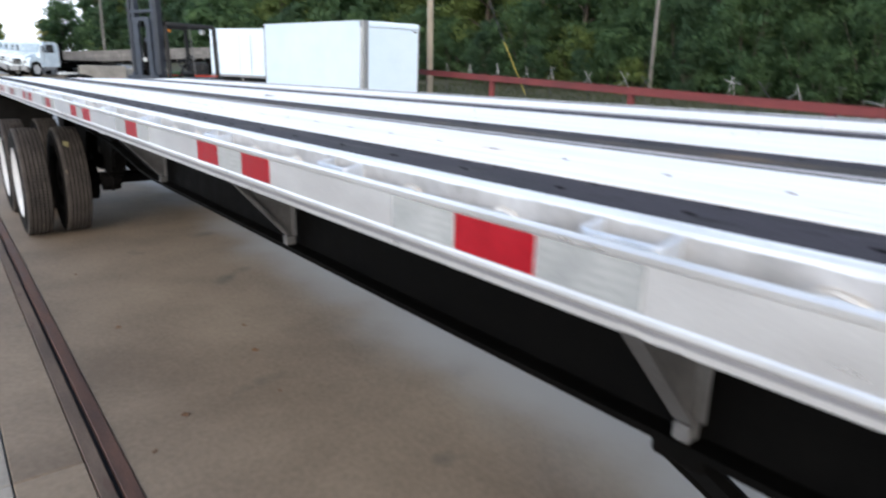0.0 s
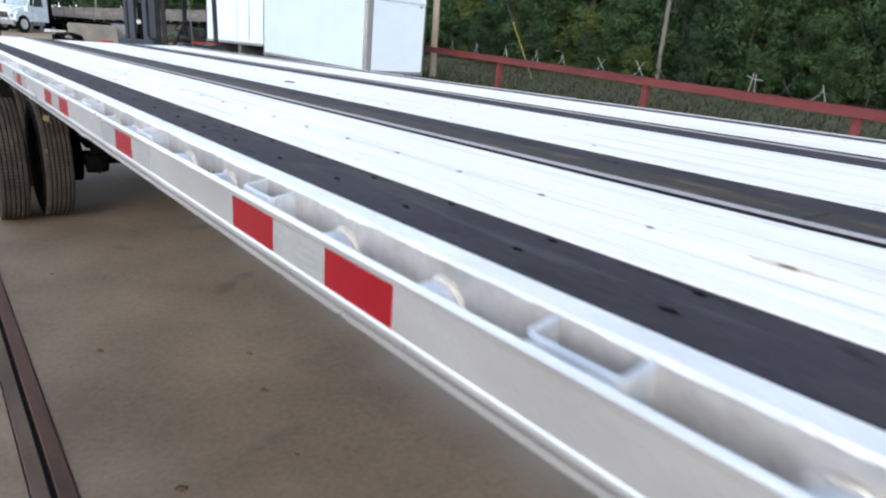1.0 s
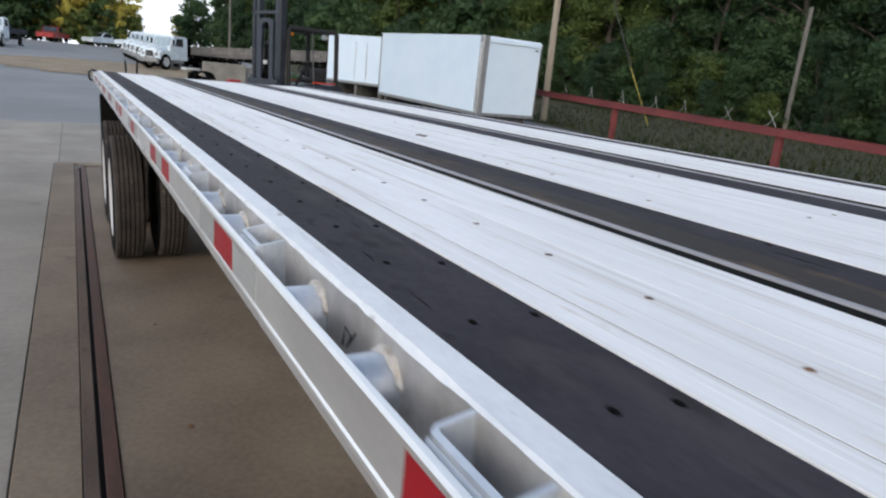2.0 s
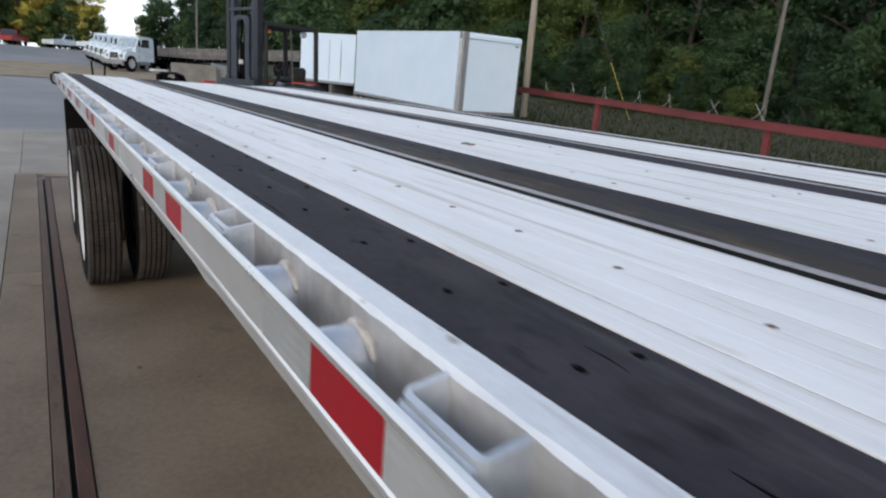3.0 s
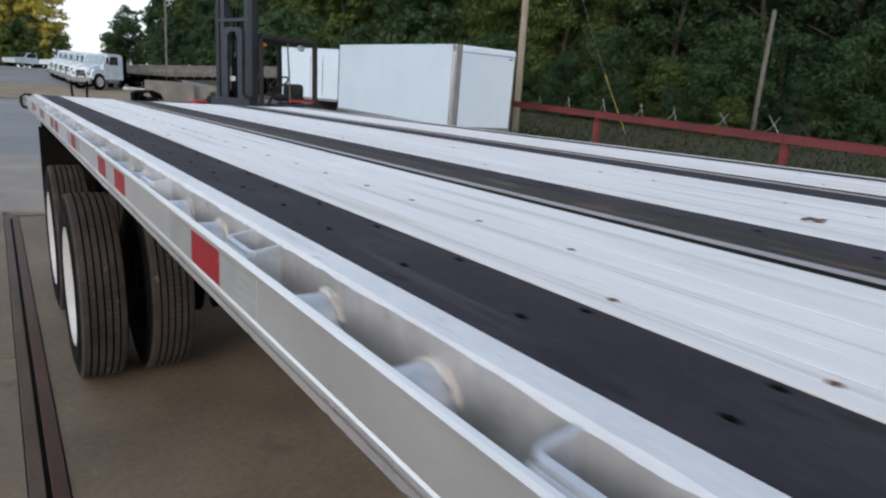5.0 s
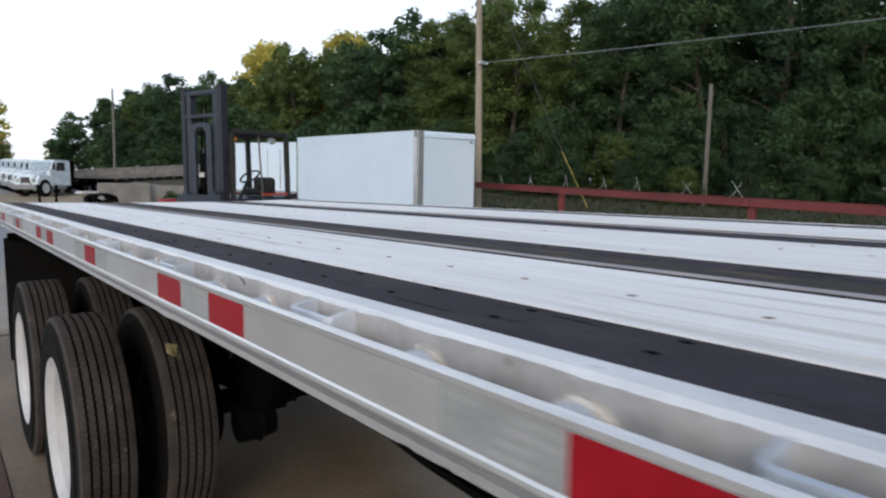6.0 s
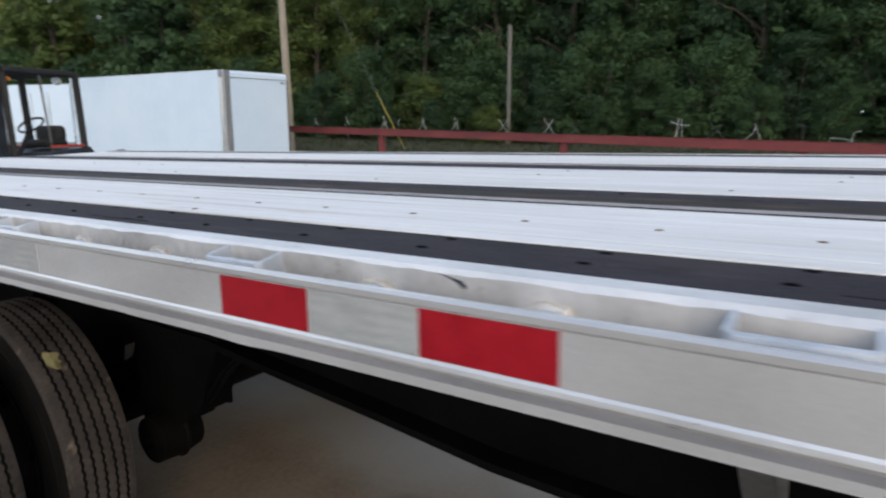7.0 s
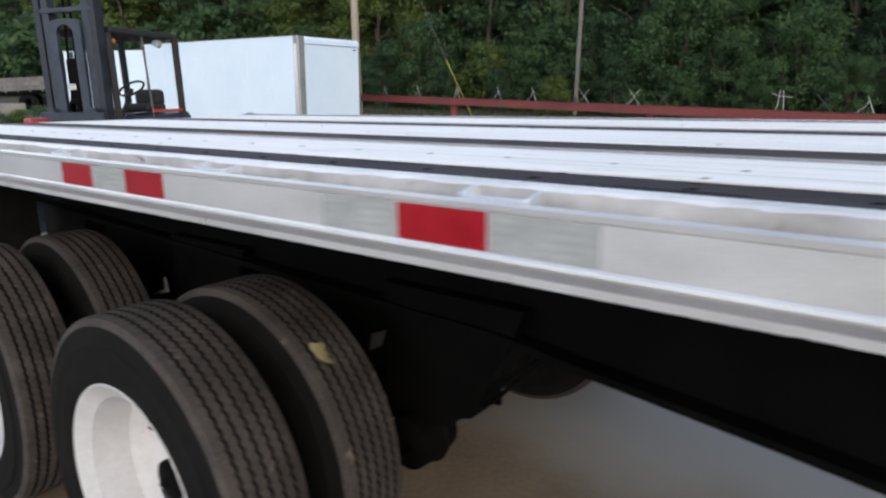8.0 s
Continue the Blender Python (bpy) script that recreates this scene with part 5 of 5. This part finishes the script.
# ---- parked trucks ----
def truck(bed=True):
    """A white conventional truck built facing -x, front wheel at x = 0."""
    t = thing("flatbed_truck", "white conventional-cab truck with dark empty flatbed", "truck", "white trucks parked in a row")
    part("hood", prism([(-0.62, 0.70), (-0.68, 1.06), (-0.56, 1.24), (0.35, 1.47), (0.40, 0.76)], -0.72, 0.72, "y"), "truck", t, "white sloping hood", True)
    cab = part("cab", prism([(0.38, 0.66), (0.38, 1.46), (0.68, 2.02), (0.78, 2.11), (0.98, 2.16), (1.80, 2.16), (1.98, 2.10), (2.05, 1.98), (2.05, 0.66)], -1.02, 1.02, "y"), "truck", t, "white truck cab", True)
    part("windscreen", prism([(0.365, 1.50), (0.66, 2.04), (0.69, 2.04), (0.385, 1.495)], -0.90, 0.90, "y"), "screen", cab)
    for y in (-1.03, 1.024):
        part("side_window", prism([(0.85, 1.52), (1.00, 2.0), (1.62, 2.0), (1.62, 1.52)], y, y + 0.006, "y"), "glass", cab)
        part("door_seam", prism([(0.72, 0.85), (0.735, 0.85), (0.735, 1.5), (0.72, 1.5)], y - 0.001, y + 0.008, "y"), "trim", cab)
        part("mirror", box(0.52, 0.62, y * 1.16 - 0.07, y * 1.16 + 0.07, 1.55, 1.92, 0.02), "black", cab)
        part("fender", prism([(-0.62, 0.62), (-0.58, 1.0), (-0.36, 1.20), (0.30, 1.22), (0.55, 0.95), (0.60, 0.62), (0.45, 0.62), (0.32, 0.9), (0.0, 1.02), (-0.35, 0.9), (-0.5, 0.62)], y * 0.98 - (0.28 if y > 0 else 0), y * 0.98 + (0.0 if y > 0 else 0.28), "y"), "truck", t, "white wheel arch", True)
        part("step", box(0.75, 1.7, min(y, y * 0.8), max(y, y * 0.8), 0.45, 0.66, 0.02), "trim", t)
        part("headlight", box(-0.68, -0.54, y * 0.66 - 0.12, y * 0.66 + 0.12, 0.84, 1.02, 0.02), "trim", t, "clear headlight")
    part("grille", box(-0.70, -0.63, -0.40, 0.40, 0.78, 1.12, 0.02), "black", t, "black grille")
    for k in range(4):
        part("grille_bar", box(-0.712, -0.695, -0.38, 0.38, 0.81 + 0.08 * k, 0.835 + 0.08 * k), "trim", t)
    part("bumper", box(-0.86, -0.66, -1.05, 1.05, 0.42, 0.70, 0.04, seg=2), "trim", t, "grey steel bumper", True)
    for x in (0.0, 6.4):
        for y in (-0.9, 0.9):
            w = part("wheel", lathe([(-0.145, 0.28), (0.145, 0.28), (0.12, 0.22), (0.10, 0.12), (0.12, 0.05), (-0.12, 0.05), (-0.10, 0.12), (-0.12, 0.22)], (0, 0, 0), 24), "rim", t, "white wheel", True)
            w.matrix_basis = pose(x, y, 0.5, 0, 0, 90)
            ty = part("tyre", lathe([(-0.15, 0.29), (-0.14, 0.40), (-0.11, 0.49), (0.11, 0.49), (0.14, 0.40), (0.13, 0.29)], (0, 0, 0), 32), "rubber", w, "", True)
            ty.location = (0, 0, 0)
    for y in (-0.42, 0.42):
        part("chassis_rail", box(-0.64, 8.8, y - 0.05, y + 0.05, 0.62, 0.88, 0.01), "black", t)
    if bed:
        part("bed_floor", box(2.25, 8.9, -1.2, 1.2, 0.98, 1.10, 0.02), "black", t, "dark flatbed floor")
        part("headboard", box(2.16, 2.26, -1.2, 1.2, 1.0, 2.12, 0.02), "black", t, "dark steel headboard")
    return t


tr = truck()
HEAD = 40
for k, (x, y) in enumerate(((4.57, 48.4), (4.5, 51.5), (4.43, 54.6), (4.36, 57.7), (4.29, 60.8), (4.22, 63.9))):
    m = pose(x, y, rise(x, y) - 0.04, 0, 0, HEAD) @ Matrix.Diagonal((0.92, 0.76, 1, 1))
    if k == 0:
        tr.matrix_basis = m
    else:
        copy_thing(tr, m)
far_truck = truck(False)
tagged(far_truck, "white truck with a bare chassis parked facing the yard", "truck", "white trucks parked singly")
far_truck.matrix_basis = pose(-5.6, 62, rise(-5, 62) - 0.04, 0, 0, 82)


def pickup(name, label, material, x, y, turn):
    c = thing(name, label, "pickup truck", "far parked pickups")
    part("body", prism([(-2.4, 0.45), (-2.42, 0.95), (-1.2, 1.06), (0.55, 1.06), (2.4, 1.02), (2.42, 0.5)], -0.92, 0.92, "y"), material, c, "", True)
    part("cabin", prism([(-1.15, 1.05), (-0.55, 1.66), (0.45, 1.70), (0.75, 1.05)], -0.82, 0.82, "y"), material, c, "", True)
    for yy in (-0.83, 0.823):
        part("side_window", prism([(-0.85, 1.12), (-0.48, 1.58), (0.38, 1.60), (0.55, 1.12)], yy, yy + 0.008, "y"), "glass", c)
    part("windscreen", prism([(-1.11, 1.11), (-0.58, 1.62), (-0.59, 1.64), (-1.13, 1.12)], -0.72, 0.72, "y"), "glass", c)
    for xx in (-1.5, 1.45):
        for yy in (-0.8, 0.8):
            w = part("wheel", lathe([(-0.1, 0.2), (-0.11, 0.3), (-0.08, 0.37), (0.08, 0.37), (0.11, 0.3), (0.1, 0.2)], (0, 0, 0), 20), "rubber", c, "", True)
            w.matrix_basis = pose(xx, yy, 0.37, 0, 0, 90)
    c.matrix_basis = pose(x, y, rise(x, y) - 0.04, 0, 0, turn)
    return c


pickup("pickup_truck", "dark red pickup parked before the far trees", "red_paint", -1.9, 93, 70)
pickup("pickup_truck", "white pickup parked before the far trees", "truck", 3.4, 96, 40)
pickup("pickup_truck", "white pickup parked before the far trees", "truck", 7.0, 95, -6)
pickup("pickup_truck", "dark grey pickup parked before the far trees", "fork", -7.0, 93, 30)

# ---- concrete blocks and a small hitch behind the trailer ----
for x, y, tn in ((4.92, 28.75, -11), (6.5, 28.9, -4)):
    for z in (0.0, 0.71):
        b = part("concrete_block", box(-0.8, 0.8, -0.4, 0.4, 0, 0.70, 0.04, seg=2), "block")
        b.matrix_basis = pose(x + 0.05 * z, y, rise(x, y) - 0.045 + 0.35 + z - (0.12 if x > 6 else 0), 0, 0, tn + 3 * z)
        tagged(b, "stained beige precast concrete block stacked on the yard", "concrete block", "concrete blocks")
lb = thing("stake_trailer", "long grey stake-sided flatbed trailer parked behind the trucks", "trailer", at=(0, 0, 0))
part("bed_floor", box(-6.5, 6.5, -1.2, 1.2, 0.95, 1.14, 0.02), "black", lb, "dark trailer bed")
for z in (1.18, 1.41, 1.64):
    for yy in (-1.18, 1.14):
        part("side_board", box(-6.45, 6.45, yy, yy + 0.03, z, z + 0.215, 0.006), "stake", lb, "grey weathered side board")
for k in range(22):
    xk = -6.4 + 0.6 * k
    part("stake", box(xk, xk + 0.07, -1.215, -1.185, 1.02, 1.88, 0.008), "stake", lb)
for xk in (-5.6, 3.6, 4.8):
    for yy in (-0.9, 0.9):
        w = part("wheel", lathe([(-0.15, 0.2), (-0.14, 0.40), (-0.11, 0.49), (0.11, 0.49), (0.14, 0.40), (0.13, 0.2)], (0, 0, 0), 24), "rubber", lb, "black tyre", True)
        w.matrix_basis = pose(xk, yy, 0.49, 0, 0, 90)
lb.matrix_basis = pose(11.9, 50.6, 0.88, 0, -3.2, -30)
h = thing("tow_dolly", "small black tow dolly with a pale hitch plate", "tow dolly", at=(0, 0, 0))
part("hitch_plate", prism([(-0.45, 1.10), (0.30, 1.12), (0.36, 1.16), (-0.38, 1.17)], -0.35, 0.35, "y"), "galv", h, "pale steel hitch plate")
part("frame", box(-0.5, 1.1, -0.32, 0.32, 0.62, 0.80, 0.02), "black", h)
part("upright", box(-0.15, 0.10, -0.2, 0.2, 0.80, 1.04, 0.02), "black", h)
for y in (-0.5, 0.5):
    w = part("wheel", lathe([(-0.1, 0.2), (-0.12, 0.4), (-0.08, 0.48), (0.08, 0.48), (0.12, 0.4), (0.1, 0.2)], (0, 0, 0), 24), "rubber", h, "black tyre", True)
    w.matrix_basis = pose(0.6, y, 0.48, 0, 0, 90)
part("mudguard", prism([(0.05, 0.95), (0.2, 1.08), (0.6, 1.12), (1.0, 1.05), (1.12, 0.9), (1.1, 0.88), (0.95, 1.02), (0.6, 1.08), (0.22, 1.04), (0.08, 0.92)], -0.62, 0.62, "y"), "black", h, "", True)
h.matrix_basis = pose(3.2, 25.0, rise(3.2, 25) - 0.04, 0, 0, 6) @ Matrix.Diagonal((0.58, 0.8, 1.1, 1))


# ---- the wood ----
def tree_mesh(name, seed, height, spread, base, clumps, per, size, material, parent_name="tree", label="", category="tree", group="", trunk=True):
    r = np.random.default_rng(seed)
    t = thing(parent_name, label, category, group)
    if trunk:
        pts = [(0, 0, -0.3)]
        for k in range(1, 6):
            pts.append((r.normal(0, 0.12) * k * 0.5, r.normal(0, 0.12) * k * 0.5, height * 0.85 * k / 5))
        rad = height * 0.014
        bm = tube(pts, [rad * (1.15 - 0.19 * k) for k in range(6)], 8)
        for k in range(9):
            z = height * (0.25 + 0.06 * k)
            a = r.uniform(0, 6.28)
            l = spread * r.uniform(0.5, 0.85)
            i = min(4, int(z / (height * 0.85) * 5))
            b = Vector(pts[i]).lerp(Vector(pts[i + 1]), z / (height * 0.85) * 5 - i)
            tube([b, b + Vector((math.cos(a) * l * 0.5, math.sin(a) * l * 0.5, l * 0.35)), b + Vector((math.cos(a) * l, math.sin(a) * l, l * 0.55))], [rad * 0.4, rad * 0.25, rad * 0.08], 6, bm)
        part("trunk", bm, "bark", t, "", True)
    else:
        for k in range(4):
            a, l = 1.57 * k + r.uniform(0, 0.8), spread * r.uniform(0.25, 0.6)
            part("stem", tube([(0.1 * math.cos(a), 0.1 * math.sin(a), -0.2), (l * 0.5 * math.cos(a), l * 0.5 * math.sin(a), height * 0.4), (l * math.cos(a), l * math.sin(a), height * 0.78)], [0.035, 0.025, 0.01], 5), "bark", t, "", True)
    # clumps of leaves over an uneven crown
    cz = r.uniform(0, 1, clumps)
    ca = r.uniform(0, 2 * np.pi, clumps)
    wid = spread * np.sqrt(np.clip(1 - (2 * cz - 0.85) ** 2 / 1.4, 0.05, 1)) * (0.8 + 0.3 * np.sin(3 * ca + seed) * np.sin(5 * cz * 3 + seed))
    cr = wid * r.uniform(0.45, 1.0, clumps)
    cen = np.stack([cr * np.cos(ca), cr * np.sin(ca), base + (height - base) * cz], -1)
    crad = r.uniform(0.10, 0.20, clumps) * spread + 0.25
    n = clumps * per
    d = r.normal(0, 1, (n, 3))
    d /= np.linalg.norm(d, axis=1)[:, None]
    p = np.repeat(cen, per, 0) + d * (np.repeat(crad, per) * r.uniform(0.35, 1.05, n))[:, None] * np.array([1.15, 1.15, 0.8])
    d2 = d + 0.34 * r.normal(0, 1, (n, 3)) + np.array([0, 0, 0.35])
    u = np.cross(d2, r.normal(0, 1, (n, 3)))
    w = np.cross(u, d2)
    u /= np.linalg.norm(u, axis=1)[:, None]
    w /= np.linalg.norm(w, axis=1)[:, None]
    s = (size * r.uniform(0.6, 1.35, n))[:, None]
    quad = np.stack([p - u * s, p + w * s * 0.55, p + u * s, p - w * s * 0.55], 1)
    quad[:, :, 2] = np.maximum(quad[:, :, 2], 0.02)
    me = bpy.data.meshes.new(name)
    me.from_pydata(quad.reshape(-1, 3).tolist(), [], np.arange(4 * n).reshape(-1, 4).tolist())
    me.materials.append(M[material])
    ob = new("crown", me)
    ob.parent = t
    return t


WOOD, EDGE = "trees of the wood", "shrubs along the wood"
# one row for each kind: seed, height, spread, lowest leaves, clumps, material, label; leaves are finer on the near trees
TREES = (
    (1, 13.5, 3.6, 2.2, 95, "leaf", "tall leafy green broadleaf tree in the wood"),
    (2, 15.5, 3.9, 2.8, 100, "leaf_dark", "tall dark green broadleaf tree in the wood"),
    (3, 11.5, 3.3, 1.4, 90, "leaf", "middle-sized green broadleaf tree in the wood"),
    (4, 12.5, 3.2, 2.0, 88, "leaf_yellow_green", "broadleaf tree with yellow-green leaves"),
)
kinds = [tree_mesh("crown_near", sd, h, w, b, c, 150, 0.118, m, label=t, group=WOOD) for sd, h, w, b, c, m, t in TREES]
far_kinds = [tree_mesh("crown_far", sd + 20, h, w, b, c, 42, 0.25, m, label=t, group=WOOD) for sd, h, w, b, c, m, t in TREES]
gold = tree_mesh("crown_gold", 5, 12.0, 3.6, 1.0, 100, 44, 0.27, "leaf_gold", label="broadleaf tree with golden leaves, low sunlight put into their colour", group="golden trees beyond the yard")
SHRUBS = (
    (11, 4.4, 2.3, 0.2, 60, "leaf", "dense green shrub at the edge of the wood"),
    (12, 5.6, 2.2, 0.3, 64, "leaf_dark", "dense dark green shrub at the edge of the wood"),
    (13, 3.6, 2.0, 0.2, 50, "leaf_yellow_green", "yellow-green shrub at the edge of the wood"),
)
shrubs = [tree_mesh("shrub_near", sd, h, w, b, c, 120, 0.088, m, "shrub", t, "shrub", EDGE, False) for sd, h, w, b, c, m, t in SHRUBS]
far_shrubs = [tree_mesh("shrub_far", sd + 20, h, w, b, c, 36, 0.19, m, "shrub", t, "shrub", EDGE, False) for sd, h, w, b, c, m, t in SHRUBS]
LINE = [(37, -24), (35, 0), (33.5, 18), (32.5, 32), (29.5, 50), (24.5, 80), (18, 110), (13, 130)]


def along(d):
    for a, b in zip(LINE, LINE[1:]):
        l = math.dist(a, b)
        if d <= l:
            return a[0] + (b[0] - a[0]) * d / l, a[1] + (b[1] - a[1]) * d / l
        d -= l
    return LINE[-1]


rng = random.Random(77)
placed = set()


def plant(proto, x, y, scale):
    m = pose(x, y, rise(x, y) - 0.05, rng.uniform(-3, 3), rng.uniform(-3, 3), rng.uniform(0, 360)) @ Matrix.Diagonal((scale * rng.uniform(0.9, 1.1), scale * rng.uniform(0.9, 1.1), scale, 1))
    if proto.name in placed:
        copy_thing(proto, m)
    else:
        placed.add(proto.name)
        proto.matrix_basis = m


def near(d, row=0):
    """Whether a tree so far along the wood's edge, in that row, stands close enough for fine leaves."""
    return 26 < d < 74 and row < 2


for row, (off, step) in enumerate(((1.5, 4.4), (5.0, 4.4), (9.0, 4.6), (13.0, 5.0))):
    d = row * 1.7
    while d < 139:
        x, y = along(d)
        k = rng.random()
        # more yellow-green trees farther along, their colour standing in for sunlit crowns
        cut = (0.36, 0.64, 0.90) if d < 56 else (0.34, 0.46, 0.66)
        n = 0 if k < cut[0] else 1 if k < cut[1] else 2 if k < cut[2] else 3
        tall, even = float(np.interp(d, (50, 58, 62, 70), (1.10, 1.06, 1.0, 1.04))), rng.uniform(0.86, 1.08)
        if d > 70:
            # the skyline of the wood: how high its crowns reach over the level of the bay
            # all yellow-green here: warm light on the tops, painted by leaf colour
            n = 3 if 83 < d < 93 and row < 2 else n
            top = float(np.interp(d, (72, 76, 80, 84, 88, 92, 96, 100, 116, 124, 139), (15.2, 13.5, 12.2, 14.3, 15.2, 13.1, 11.7, 12.0, 13.1, 12.9, 12.4)))
            tall, even = (top - rise(x, y)) / TREES[n][1], 1 + (even - 0.97) * 0.35
        if row == 2 and (85 < d < 94 or 104 < d < 110):
            # golden crowns that stand out over those before them, sunlit treetops given by leaf colour
            tree, tall = gold, (1.2 * top - rise(x, y)) / 12.0
        else:
            tree = (kinds if near(d, row) else far_kinds)[n]
        plant(tree, x + off + rng.uniform(-1, 1), y + rng.uniform(-1, 1), even * tall)
        d += step * rng.uniform(0.8, 1.2)
# undergrowth: rows of shrubs behind, among and before the trees
for d, end, off, spread, sizes, steps, bands in (
        (0.8, 110, 3.4, 0.8, (0.9, 1.3), (2.4, 3.6), (0.5, 1)),
        (0.3, 90, 7.5, 0.8, (1.3, 1.8), (2.6, 3.8), (0.5, 1)),
        (0.0, 128, -1.6, 0.8, (0.75, 1.25), (2.0, 3.4), (0.5, 0.95)),
        (1.0, 80, -4.0, 0.8, (0.4, 0.75), (2.5, 5.0), (0.45, 0.9))):
    while d < end:
        x, y = along(d)
        k = rng.random()
        n = 0 if k < bands[0] else 1 if k < bands[1] else 2
        plant((shrubs if near(d) and off < 0 else far_shrubs)[n], x + off + rng.uniform(-spread, spread), y, rng.uniform(*sizes))
        d += rng.uniform(*steps)
# the far trees across the yard
for row in range(2):
    x = -46.0 + 3 * row
    while x < 7.4:
        plant(gold if rng.random() < 0.85 else far_kinds[2], x, 100 + 7 * row + rng.uniform(-3, 3), rng.uniform(0.72, 0.98) * (0.8 if x > 4 else 1))
        x += rng.uniform(2.8, 4.2)

# weeds about the concrete blocks
for wx, wy, ws, n in ((6.3, 28.1, 0.24, 0), (6.95, 28.0, 0.30, 2), (7.6, 28.3, 0.26, 0)):
    plant(shrubs[n], wx, wy, ws)

plant(far_kinds[0], 17.6, 117, 0.64)
plant(gold, 15.4, 119, 0.38)
plant(far_shrubs[0], 17.4, 114, 1.3)
x = -40.0
while x < 8.5:
    plant(far_shrubs[2] if rng.random() < 0.5 else far_shrubs[0], x, 97 + rng.uniform(-1.5, 1.5), rng.uniform(0.8, 1.3))
    if x < 3:
        plant(gold, x + 1, 112 + rng.uniform(-2, 2), rng.uniform(0.8, 1.0))
    x += rng.uniform(2.2, 3.4)

# grass along the verge
r = np.random.default_rng(5)
n = 14000
gx, gy = 16.2 + 17 * r.random(n) ** 1.5, r.uniform(-6, 34, n)
gx = gx + 0.0872 * (gy - 12.25)
gz = np.array([rise(a, b) for a, b in zip(gx, gy)]) - 0.02
a = r.uniform(0, 2 * np.pi, n)
hh = r.uniform(0.08, 0.26, n)
wd = r.uniform(0.012, 0.03, n)
lean = r.normal(0, 0.09, (n, 2))
p0 = np.stack([gx - wd * np.cos(a), gy - wd * np.sin(a), gz], -1)
p1 = np.stack([gx + wd * np.cos(a), gy + wd * np.sin(a), gz], -1)
p2_ = np.stack([gx + lean[:, 0], gy + lean[:, 1], gz + hh], -1)
me = bpy.data.meshes.new("grass")
me.from_pydata(np.stack([p0, p1, p2_], 1).reshape(-1, 3).tolist(), [], np.arange(3 * n).reshape(-1, 3).tolist())
me.materials.append(M["grass"])
tagged(new("grass", me), "rough green grass on the verge by the fence", "grass", kind="stuff")
